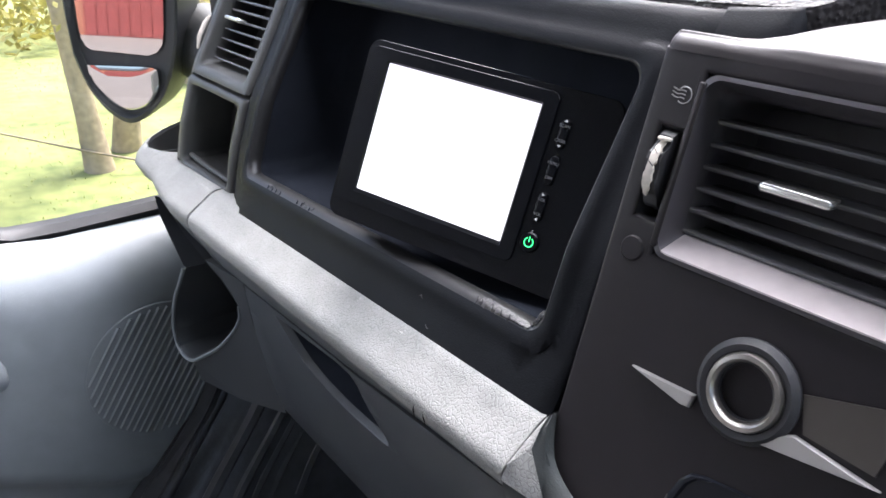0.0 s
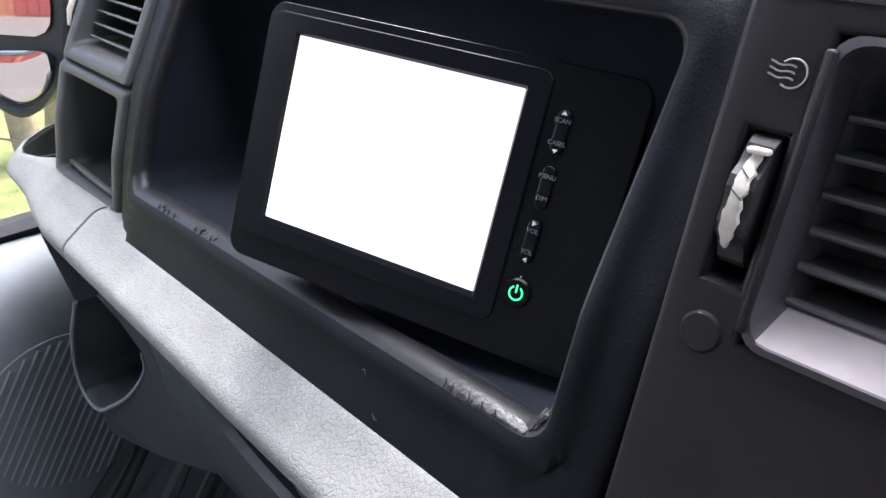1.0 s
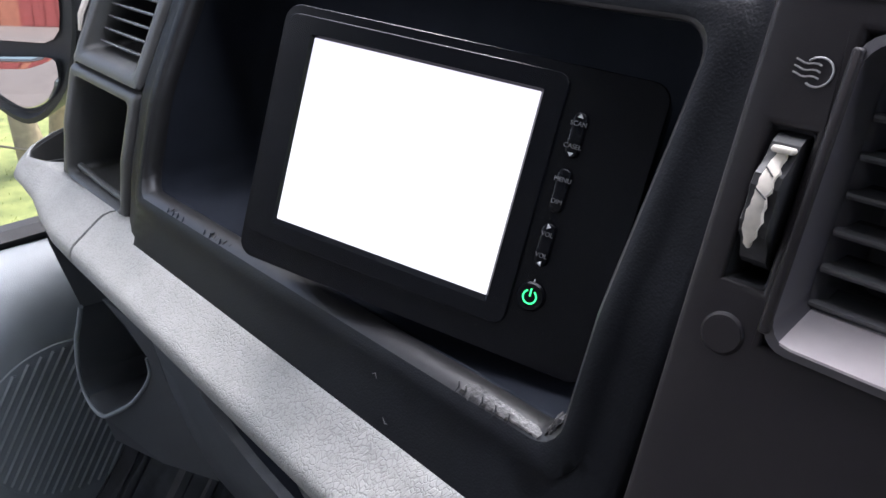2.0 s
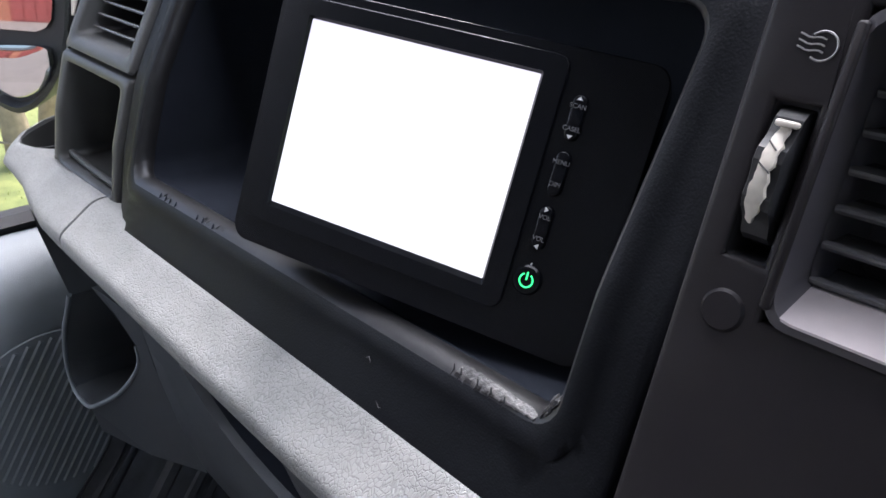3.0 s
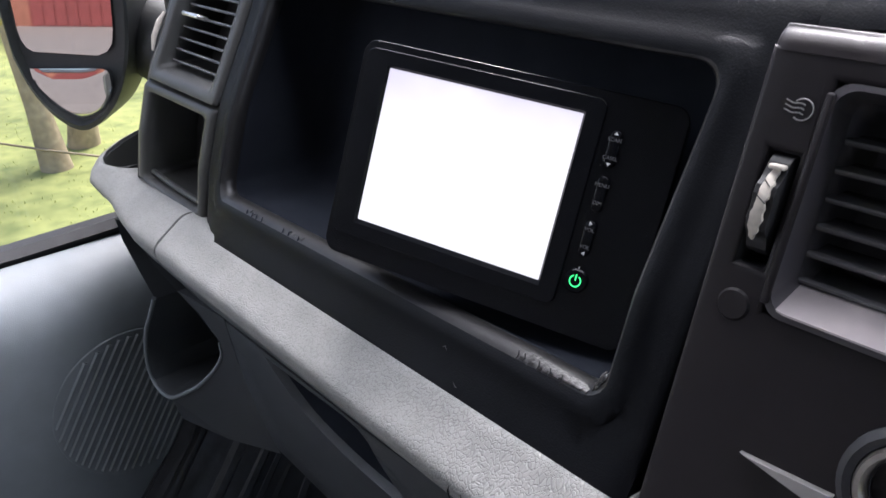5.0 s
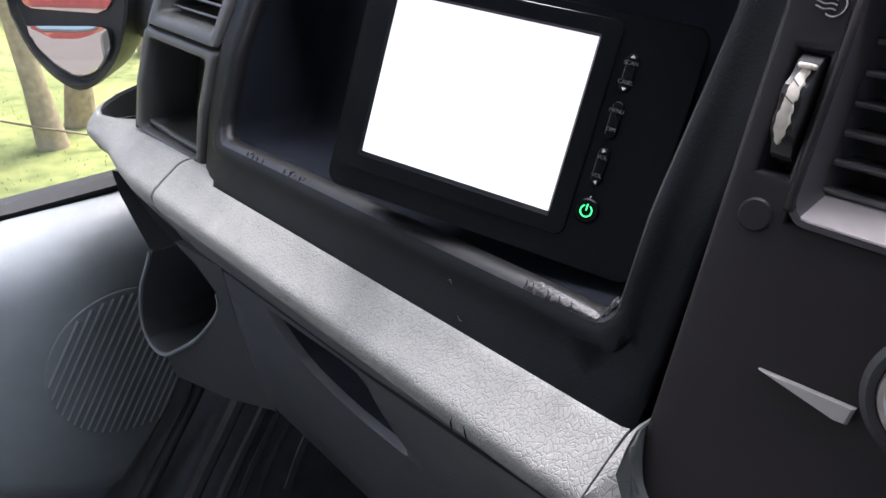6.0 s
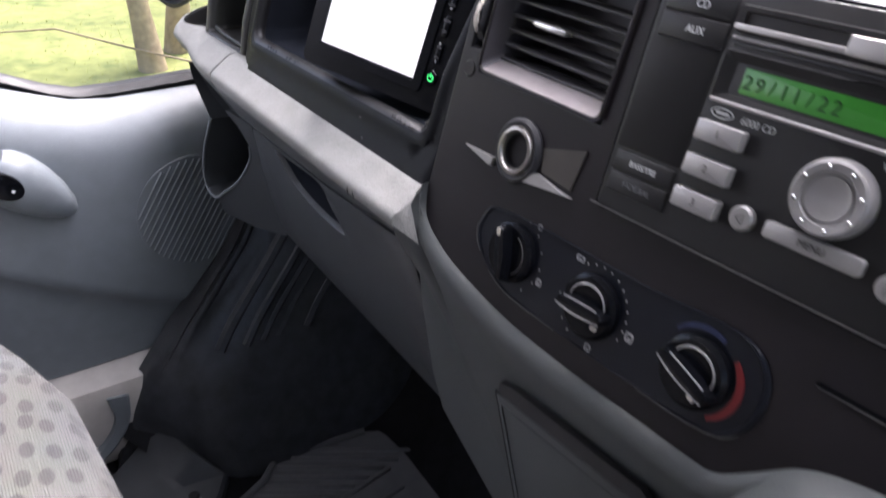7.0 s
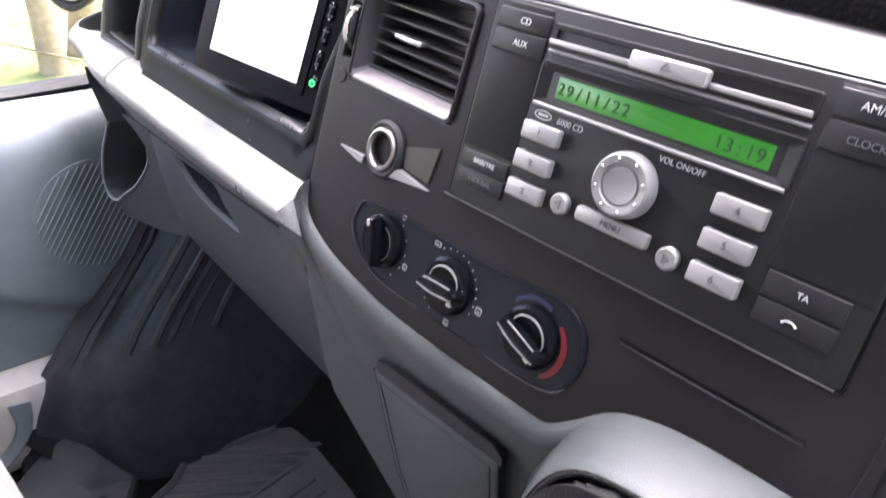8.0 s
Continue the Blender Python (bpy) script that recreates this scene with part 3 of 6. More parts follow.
def seat():
    ob = thing("passenger_seat", "pale grey fabric van seat with darker oval dots", "seat")
    bm = bmesh.new()
    loops = []
    # cushion sections from its back to its rounded front edge
    for y, top, wide in ((-0.48, 1.255, 0.0), (-0.2, 1.25, 0.0), (-0.08, 1.25, 0.0), (-0.015, 1.243, 0.0), (0.02, 1.225, 0.005), (0.036, 1.19, 0.012), (0.036, 1.08, 0.02), (0.02, 0.97, 0.03)):
        x0, x1 = -0.72 + wide, 0.02 - wide
        lo = 0.95
        sec = [(x0 + 0.03, lo), (x0, lo + 0.03), (x0 - 0.005, top - 0.06), (x0 + 0.02, top - 0.02), (x0 + 0.07, top), (x0 + 0.2, top + 0.004),
               (x1 - 0.2, top + 0.004), (x1 - 0.07, top), (x1 - 0.02, top - 0.02), (x1 + 0.005, top - 0.06), (x1, lo + 0.03), (x1 - 0.03, lo)]
        loops.append([(x, y + 0.085 * (x - (-0.35)) - (0.11 * max(0.0, (-0.55 - x) / 0.17) ** 2 if y > -0.1 else 0.0), z) for x, z in sec])
    loft(bm, loops)
    bmesh.ops.subdivide_edges(bm, edges=bm.edges[:], cuts=1, smooth=0.6)
    part("cushion", bm, M_FABRIC, ob, sharp=70)
    bm = soft_box(-0.70, 0.0, -0.66, -0.48, 1.02, 1.85, 0.06, 4)
    part("backrest", bm, M_FABRIC, ob)
    part("base", soft_box(-0.66, -0.06, -0.46, -0.04, 0.776, 0.96, 0.01), M_STEEL, ob)
    return ob


seat()


# ---- dashboard ----
dash = thing("dashboard", "dark grey moulded van dashboard with pale grey beam", "dashboard")


def dash_top():
    bm = bmesh.new()
    prof = spline([(0, 0.394, 1.786), (0, 0.3915, 1.795), (0, 0.3905, 1.8015), (0, 0.3915, 1.8045), (0, 0.3945, 1.8065), (0, 0.42, 1.8135), (0, 0.50, 1.828), (0, 0.70, 1.838), (0, 0.93, 1.836)], 4)
    xs = sorted([-0.86 + 2.02 * q / 32 for q in range(33)] + [-0.095, -0.088, -0.082, -0.077, -0.072, -0.067, -0.062, -0.056, -0.05])
    rows = []
    for k in range(len(xs)):
        x = xs[k]
        back = 0.03 * max(0.0, (-0.62 - x) / 0.2) ** 1.5
        over = 1 / (1 + math.exp(-(x + 0.066) / 0.004))
        rise = float(np.interp(x, [-0.6, -0.27, -0.09, 0.1], [-0.006, -0.002, 0.006, 0.006]))
        rows.append([(x, p.y + back * (1.0 if p.y < 0.6 else 0.3) + 0.045 * over * (1.0 if p.y < 0.45 else 0.2), p.z + rise * (1.0 if p.y < 0.6 else 0.3) + 0.018 * over * (1.0 if p.y < 0.6 else 0.4)) for p in prof] + [(x, 0.93, 1.78), (x, 0.42, 1.78)])
    loft(bm, rows)
    part("top_pad", bm, M_PAD, dash, "pebble-grained dash top pad", sharp=60)
    bm = bmesh.new()
    tube(bm, [(-0.300, 0.3905, 1.796), (-0.299, 0.3935, 1.8040), (-0.296, 0.42, 1.8112), (-0.285, 0.50, 1.8255), (-0.27, 0.62, 1.836)], 0.0011, 6)
    part("pad_joint", bm, M_MATT, dash, "dark joint across the dash pad")


dash_top()


def brow():
    """The black panel's upper strip, which runs on over the corner of the console."""
    rows = []
    for x, back in ((-0.1150, 0.0), (-0.100, 0.0), (-0.090, 0.0002), (-0.084, 0.001), (-0.080, 0.003), (-0.0775, 0.007), (-0.0765, 0.014)):
        rise = 0.004 * (x + 0.115) / 0.038
        zs = (1.795, 1.799, 1.803, 1.8065, 1.8085)
        rows.append([(x, 0.44, 1.795)] + [(x, face_y(z) - 0.0018 + back, z + rise) for z in zs] + [(x, 0.44, zs[-1] + rise)])
    bm = bmesh.new()
    loft(bm, rows)
    part("brow", bm, M_DASH, dash, "black strip over the console's corner", sharp=60)


brow()


def monitor_surround():
    outer = [(-0.5295, 1.596), (-0.117, 1.600), (-0.113, 1.8075), (-0.5295, 1.7985)]
    hole = rr((-0.502 - 0.144) / 2, (1.638 + 1.778) / 2, 0.358, 0.140, 0.012, 5)
    sag = lambda x: 0.0018 + 0.031 * (x + 0.15)
    hole = [(x, z + sag(x) * max(0.0, (1.7075 - z) / 0.07)) for x, z in hole]
    out, inn = around(outer, hole, 120)
    bm = bmesh.new()
    cx, cz = -0.321, 1.7075

    def scaled(pts, d):
        return [(x + d * (1 if x < cx else -1) * min(1, abs(x - cx) / 0.15), z + d * (1 if z < cz else -1) * min(1, abs(z - cz) / 0.05)) for x, z in pts]
    loops = [[(x, face_y(z) + 0.03, z) for x, z in out], on_face(out, 0.0), on_face(blend(out, inn, 0.06), 0.0018)]
    loops += [on_face(blend(out, inn, t), 0.0018 + 0.0012 * t) for t in (0.2, 0.4, 0.55)]
    # the border swells into a rolled lip round the recess
    loops += [on_face(scaled(inn, -d), o) for d, o in ((0.0105, 0.0034), (0.0080, 0.0042), (0.0055, 0.0046), (0.0032, 0.0044), (0.0018, 0.0038))]
    loft(bm, loops, False, False)
    part("monitor_surround", bm, M_DASH, dash, "black grained panel round a deep rectangular recess", sharp=60)
    bm = bmesh.new()
    loft(bm, [on_face(scaled(inn, d), o) for d, o in ((-0.0018, 0.0038), (-0.0006, 0.0028), (0.0004, 0.0010), (0.0010, -0.0016), (0.0010, -0.0050), (-0.0004, -0.0090))], False, False)
    part("recess_edge", bm, M_EDGE, dash, "rubbed shiny rounded edge", sharp=60)
    bm = bmesh.new()
    loft(bm, [on_face(scaled(inn, -0.0004), -0.009), on_face(scaled(inn, -0.006), -0.020), [(x, 0.398 + 0.35 * (z - 1.70), z) for x, z in scaled(inn, -0.007)], [(x, 0.410 + 0.35 * (z - 1.70), z) for x, z in scaled(inn, 0.002)]], False, True)
    part("recess", bm, M_FLOCK, dash, "matt black lined recess", sharp=60)
    # torn edge of the recess
    rng = random.Random(3)
    for x0, x1, z0, z1, n, size in ((-0.149, -0.143, 1.640, 1.652, 9, 0.0030), (-0.470, -0.425, 1.6375, 1.6375, 9, 0.0020), (-0.402, -0.378, 1.6375, 1.6375, 9, 0.0036)):
        for i in range(n):
            t = (i + rng.random() * 0.7) / n
            x, z = x0 + (x1 - x0) * t, z0 + (z1 - z0) * t + sag(x0) + rng.uniform(-0.0022, 0.0014)
            s = size * rng.uniform(0.5, 1.15) * (0.55 + 0.45 * math.sin(math.pi * t))
            bm = bmesh.new()
            ring = [(x + 0.45 * s * math.cos(a) * rng.uniform(0.6, 1.2) + 0.25 * s * math.sin(a), z + s * math.sin(a) * rng.uniform(0.6, 1.2)) for a in [k * math.pi / 3.5 for k in range(7)]]
            mid = [(x + (a - x) * 0.55, z + (b - z) * 0.55) for a, b in ring]
            loft(bm, [on_face(ring, 0.0012), on_face(mid, 0.0026 + 0.0008 * rng.random())], False, True)
            part("torn_flake", bm, M_SCUFF if i % 3 else M_MATT, dash)
    bm = bmesh.new()
    rows = []
    for k in range(44):
        t = k / 43
        x = -0.191 + 0.040 * t
        w = (0.55 + 0.45 * min(1.0, t / 0.12)) * (1.15 - 0.75 * t) * (0.85 + 0.3 * noise.noise(Vector((x * 400, 0, 0))))
        fold = 0.0011 * abs(noise.noise(Vector((x * 260, 3, 0)))) + 0.0005 * rng.random()
        row = []
        for s, o in ((-1.3, 0.0026), (-0.9, 0.0032 + fold), (-0.4, 0.0036 + fold), (0.1, 0.0034 + 0.6 * fold), (0.6, 0.0022 + 0.5 * fold), (1.0, 0.0005)):
            row += on_face([(x + 0.0006 * s + 0.0003 * rng.random(), 1.6382 + sag(x) + 0.0028 * w * s * (1 + 0.15 * rng.random()))], o)
        rows.append(row)
    loft(bm, rows, False, False, closed=False)
    part("torn_strip", bm, M_SCUFF, dash, "torn pale scuffed strip of the recess edge", sharp=25)
    for x, h in ((-0.457, 0.0030), (-0.4495, 0.0045), (-0.4435, 0.0034), (-0.436, 0.0042), (-0.408, 0.0030), (-0.401, 0.0036), (-0.389, 0.0030)):
        bm = bmesh.new()
        tube(bm, on_face([(x, 1.6392 + sag(x)), (x + 0.0006, 1.6380 + sag(x) - 0.4 * h), (x - 0.0003, 1.6380 + sag(x) - h)], 0.0032), [0.0003, 0.0007, 0.0002], 5)
        part("crack", bm, M_FLOCK, dash)
    for pts in ([(-0.2390, 1.6235), (-0.2375, 1.6245), (-0.2355, 1.6230)], [(-0.2100, 1.6030), (-0.2065, 1.6010), (-0.2030, 1.6032)], [(-0.2240, 1.6120), (-0.2215, 1.6105), (-0.2200, 1.6108)]):
        bm = bmesh.new()
        tube(bm, on_face(pts, 0.0034), [0.0001, 0.0003, 0.0001], 5)
        part("scratch", bm, M_SCUFF, dash)
    for x in (-0.1925, -0.1885, -0.1795, -0.1725, -0.1655):
        bm = bmesh.new()
        tube(bm, on_face([(x, 1.6372), (x + 0.0012, 1.6400), (x + 0.0006, 1.6420)], 0.0045), [0.0002, 0.0004, 0.0002], 5)
        part("crack", bm, M_MATT, dash)


monitor_surround()


def vent_slats(parent, x0, x1, z0, z1, n, place, tab_x, tab_row, depth=0.011):
    for i in range(n):
        z = z0 + (z1 - z0) * (i + 0.5) / n
        bm = bmesh.new()
        w = (x1 - x0)
        loft(bm, [[(-w / 2, -0.0012, -depth), (-w / 2, 0.0008, -depth), (-w / 2, 0.0011, -0.0008), (-w / 2, 0.0006, 0), (-w / 2, -0.0002, 0), (-w / 2, -0.0012, -0.001)],
                  [(w / 2, -0.0012, -depth), (w / 2, 0.0008, -depth), (w / 2, 0.0011, -0.0008), (w / 2, 0.0006, 0), (w / 2, -0.0002, 0), (w / 2, -0.0012, -0.001)]])
        s = part("slat", bm, M_SLAT, parent)
        s.matrix_basis = place((x0 + x1) / 2, z)
        if i == tab_row:
            bm = bmesh.new()
            block(bm, 0, 0, 0.030, 0.0040, -0.004, 0.006, 0.0016, 0.0011)
            t = part("slider_tab", bm, M_CHROME, parent, "silver vent slider tab")
            t.matrix_basis = place(tab_x, z) @ Matrix.Translation((0, 0.0005, 0.002))


def end_column():
    outer = [(-0.668, 1.598), (-0.5315, 1.598), (-0.5315, 1.789), (-0.664, 1.789)]
    bm = bmesh.new()
    # lower frame round the cubby and upper frame round the vent
    for name, x0, x1, z0, z1, h in (("cubby_frame", -0.668, -0.5315, 1.598, 1.686, (-0.652, -0.545, 1.601, 1.678)), ("vent_frame", -0.664, -0.5315, 1.688, 1.789, (-0.648, -0.546, 1.698, 1.776))):
        bm = bmesh.new()
        out, inn = around(rr((x0 + x1) / 2, (z0 + z1) / 2, x1 - x0, z1 - z0, 0.004, 4), rr((h[0] + h[1]) / 2, (h[2] + h[3]) / 2, h[1] - h[0], h[3] - h[2], 0.006, 4), 60)
        cx, cz = (h[0] + h[1]) / 2, (h[2] + h[3]) / 2
        sc = lambda k: [(cx + (x - cx) * k, cz + (z - cz) * k) for x, z in inn]
        lean = 0.010 if name == "vent_frame" else 0.006
        loops = [[(x, face_y(z) + 0.05, z) for x, z in out], on_face(out, 0.001), on_face(blend(out, inn, 0.15), 0.004), on_face(blend(out, inn, 0.5), 0.005), on_face(blend(out, inn, 0.85), 0.004),
                 on_face(inn, 0.001), on_face(sc(0.97), -lean), [(x, face_y(z) + 0.045, z) for x, z in sc(0.93)]]
        loft(bm, loops, False, True)
        fr = part(name, bm, M_COLUMN, dash, "open cubby with a rounded frame" if name == "cubby_frame" else "square side air vent", sharp=45)
        if name == "vent_frame":
            place = lambda x, z: Matrix.Translation((x, face_y(z) + 0.006, z)) @ Matrix.Rotation(radians(90 - 22), 4, "X")
            vent_slats(fr, -0.643, -0.551, 1.701, 1.773, 8, place, -0.622, 4)
        else:
            bm = bmesh.new()
            tube(bm, on_face([(-0.650, 1.606), (-0.60, 1.6045), (-0.548, 1.605)], -0.004), 0.0028, 8)
            part("shelf_lip", bm, M_COLUMN, fr)
    bm = bmesh.new()
    loft(bm, [[(x, face_y(z) - 0.002, z), (x, face_y(z) + 0.08, z), (x + 0.004, face_y(z) + 0.08, z), (x + 0.004, face_y(z) - 0.002, z)] for x, z in ((-0.674, 1.596), (-0.671, 1.64), (-0.668, 1.70), (-0.667, 1.789))])
    part("column_side", bm, M_COLUMN, dash)
    # thumb wheel at the outer side of the vent
    bm = bmesh.new()
    tube(bm, [(-0.668, 0.352, 1.742), (-0.6685, 0.346, 1.735), (-0.669, 0.339, 1.722), (-0.669, 0.336, 1.71)], [0.0012, 0.0024, 0.0024, 0.0012], 8)
    part("vent_wheel", bm, M_WHITE, dash, "worn white vent thumb wheel")


end_column()


def beam():
    # section of the straight part, and of the outer end where it thins towards the door
    main = spline([(0, 0.305, 1.6040), (0, 0.2955, 1.6040), (0, 0.2885, 1.6018), (0, 0.2805, 1.5962), (0, 0.2722, 1.5902), (0, 0.2662, 1.5856), (0, 0.2634, 1.5812), (0, 0.2634, 1.5755), (0, 0.2668, 1.566), (0, 0.2735, 1.555), (0, 0.2810, 1.544), (0, 0.2872, 1.535), (0, 0.2908, 1.528)], 4)
    thin = spline([(0, 0.307, 1.5945), (0, 0.3045, 1.5944), (0, 0.3015, 1.5940), (0, 0.2970, 1.5915), (0, 0.2890, 1.5847), (0, 0.2824, 1.5775), (0, 0.2786, 1.5712), (0, 0.2774, 1.5650), (0, 0.2792, 1.5570), (0, 0.2840, 1.5470), (0, 0.2875, 1.5400), (0, 0.2905, 1.5335), (0, 0.2925, 1.5280)], 4)
    CUT = 30

    def sweep(name, label, stations):
        """Pale padded upper part down to the crest, and the face below it with shade put into its colour."""
        pale, dark = [], []
        for x, dy, k, z2 in stations:
            near = min(1.0, max(0.0, (x + 0.715) / 0.125))
            near = near * near * (3 - 2 * near)
            ring = []
            for p, q in zip(main, thin):
                z_main = p.z + 0.018 * (x + 0.34) if p.z > 1.5755 else z2 + (p.z - 1.528) * (1.5755 + 0.018 * (x + 0.34) - z2) / 0.0475
                z_thin = 1.5945 + (q.z - 1.5945) * (1.5945 - z2) / 0.0665
                y_thin = 0.281 + dy + (q.y - 0.281) * k
                ring.append((x, y_thin + (p.y + (1 - k) * 0.02 - y_thin) * near, z_thin + (z_main - z_thin) * near))
            yb = (0.281 + dy + 0.026 * k) if x < -0.70 else 0.33 + dy
            pale.append(ring[:CUT + 1] + [(x, yb - 0.004, ring[CUT][2]), (x, yb, ring[0][2])])
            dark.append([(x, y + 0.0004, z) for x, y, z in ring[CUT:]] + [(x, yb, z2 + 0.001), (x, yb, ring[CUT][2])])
        bm = bmesh.new()
        loft(bm, pale)
        upper = part(name, bm, M_BEAM, dash, label, sharp=60)
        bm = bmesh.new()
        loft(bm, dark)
        part("beam_face", bm, M_BEAM_SHADE, dash, "beam face below the crest, darkened for shade", sharp=60)
        return upper
    # x, shift, width, lower edge
    straight = [(-0.5490, 0, 0.97, 1.5240), (-0.5475, 0, 1.0, 1.5222), (-0.45, 0, 1.0, 1.5265), (-0.37, 0, 1.0, 1.530), (-0.30, 0, 1.0, 1.533), (-0.22, 0, 1.0, 1.5395), (-0.1195, 0, 1.0, 1.5480), (-0.1182, 0, 0.97, 1.5495)]
    # outer end: swings round to the door and grows thinner, with a cup well in its top
    bend = [(-0.5520, 0.0, 0.97, 1.5235), (-0.5535, 0, 1.0, 1.5215), (-0.575, 0.0, 1.0, 1.5225), (-0.60, 0.0, 1.0, 1.530), (-0.64, 0.0, 1.0, 1.546), (-0.68, 0.0, 1.0, 1.554), (-0.715, -0.002, 0.78, 1.558), (-0.737, -0.003, 0.55, 1.561),
            (-0.755, 0.004, 0.5, 1.562), (-0.775, 0.015, 0.5, 1.563), (-0.80, 0.037, 0.5, 1.563), (-0.82, 0.062, 0.5, 1.563), (-0.839, 0.088, 0.5, 1.563), (-0.849, 0.13, 0.5, 1.563), (-0.851, 0.17, 0.5, 1.563)]
    beam_top = sweep("beam_top", "pale grey leather-grained padded beam", straight)
    sweep("beam_end_top", "pale grey curved outer end of the beam", bend)
    for nick in ([(-0.1930, 0.2632, 1.583), (-0.1938, 0.2630, 1.579), (-0.1930, 0.2634, 1.574)], [(-0.1850, 0.2632, 1.583), (-0.1838, 0.2630, 1.579), (-0.1825, 0.2634, 1.575)]):
        bm = bmesh.new()
        tube(bm, nick, [0.0002, 0.00055, 0.0002], 5)
        part("nick", bm, M_DASH, beam_top, "small dark nick in the grain")
    part("end_deck", soft_box(-0.712, -0.60, 0.30, 0.43, 1.575, 1.5925, 0.002), M_DASH, dash)
    bm = bmesh.new()
    well = [(-0.716, 0.306), (-0.718, 0.300), (-0.735, 0.2925), (-0.752, 0.297), (-0.772, 0.312), (-0.795, 0.334), (-0.816, 0.360), (-0.831, 0.392), (-0.828, 0.412), (-0.78, 0.418), (-0.73, 0.412), (-0.714, 0.40), (-0.710, 0.35)]
    cx, cy = -0.765, 0.358
    lay = lambda k, z: [(cx + (x - cx) * k, cy + (y - cy) * k, z) for x, y in well]
    loft(bm, [lay(1.01, 1.580), lay(1.01, 1.5935), lay(0.99, 1.5938), lay(0.97, 1.591), lay(0.88, 1.51), lay(0.8, 1.505)], False, True)
    part("cup_well", bm, M_COLUMN, dash, "dark cup well in the end of the beam", sharp=55)


beam()


def lower_dash():
    low_y = lambda z: float(np.interp(z, [1.355, 1.42, 1.47, 1.515, 1.55], [0.326, 0.308, 0.298, 0.2915, 0.2890]))
    sheet = lambda pts, o=0.0: [(x, low_y(z) - o, z) for x, z in pts]
    # glovebox lid with its finger scoop
    outer = [(-0.505, 1.362), (-0.50, 1.44), (-0.4975, 1.5225), (-0.37, 1.5285), (-0.30, 1.5315), (-0.22, 1.538), (-0.139, 1.5448), (-0.128, 1.53), (-0.1155, 1.50), (-0.1155, 1.44), (-0.098, 1.40), (-0.09, 1.362)]
    scoop = [(-0.430, 1.5195), (-0.37, 1.5240), (-0.312, 1.5265), (-0.289, 1.508), (-0.266, 1.489), (-0.288, 1.4845), (-0.335, 1.484), (-0.388, 1.493)]
    out, inn = around(outer, [(p.x, p.z) for p in spline([(x, 0, z) for x, z in scoop + scoop[:1]], 3)][:-1], 96)
    cx, cz = -0.345, 1.506
    sc = lambda k, d=0: [(cx + (x - cx) * k, cz + d + (z - cz) * k) for x, z in inn]
    bm = bmesh.new()
    loops = [[(x, 0.345, z) for x, z in out], sheet(out, -0.002), sheet(blend(out, inn, 0.02), 0.0), sheet(blend(out, inn, 0.3), 0.0), sheet(blend(out, inn, 0.6), 0.0), sheet(blend(out, inn, 0.9), 0.0),
             sheet(sc(1.03), 0.0002), sheet(inn, -0.001), sheet(sc(0.95, 0.001), -0.006)]
    loft(bm, loops, False, False)
    lid = part("glovebox_lid", bm, M_LOWER, dash, "grey glovebox lid with a finger scoop", sharp=45)
    bm = bmesh.new()
    loft(bm, [sheet(sc(0.95, 0.001), -0.006), sheet(sc(0.85, 0.004), -0.024), sheet(sc(0.6, 0.006), -0.036)], False, True)
    part("finger_scoop", bm, M_FLOCK, lid, "dark finger scoop")
    # bottle holder mouth at the outer end: a thin drooping rim round a dark well with a narrow neck
    mouth = [(-0.630, 1.490), (-0.652, 1.462), (-0.674, 1.435), (-0.690, 1.405), (-0.697, 1.378), (-0.689, 1.360), (-0.668, 1.356), (-0.640, 1.366), (-0.608, 1.388), (-0.577, 1.413), (-0.545, 1.446), (-0.524, 1.472), (-0.520, 1.489), (-0.545, 1.509), (-0.612, 1.532), (-0.68, 1.554), (-0.70, 1.550), (-0.690, 1.529), (-0.661, 1.509)]
    py = lambda x, z: 0.281 + (low_y(z) - 0.281) * min(1.0, max(0.0, (x + 0.61) / 0.11))
    ring = spline([(x, py(x, z) - 0.0005, z) for x, z in mouth[:13]], 5)
    bm = bmesh.new()
    tube(bm, ring, [0.0021 - 0.0012 * max(0.0, (k / (len(ring) - 1) - 0.75) / 0.25) for k in range(len(ring))], 10)
    part("bottle_holder_rim", bm, M_DOOR, dash, "thin grey drooping bottle holder rim")
    bm = bmesh.new()
    cx, cz = -0.60, 1.45
    lay = lambda k, y: [(cx + (x - cx) * k, y, cz + (z - cz) * k) for x, z in mouth]
    loft(bm, [[(x, py(x, z), z) for x, z in mouth], [(x, py(x, z) + 0.005, z) for x, y, z in lay(0.985, 0)], lay(0.96, 0.36), lay(0.9, 0.40)], False, True)
    part("bottle_holder", bm, M_LOWER, dash, "dark bottle holder well")
    bm = bmesh.new()
    pts = [(-0.4985, 1.358), (-0.4985, 1.43), (-0.4985, 1.48), (-0.4985, 1.524), (-0.56, 1.5215), (-0.575, 1.5200), (-0.545, 1.510), (-0.519, 1.490), (-0.523, 1.472), (-0.544, 1.445), (-0.576, 1.412), (-0.607, 1.387), (-0.640, 1.364), (-0.62, 1.350), (-0.56, 1.350)]
    loft(bm, [[(x, 0.345, z) for x, z in pts], [(x, py(x, z), z) for x, z in pts]])
    part("end_panel", bm, M_LOWER, dash)
    # rail closing the dash from below
    part("underside", soft_box(-0.60, -0.09, 0.335, 0.80, 1.345, 1.357, 0.003), M_MATT, dash)


lower_dash()


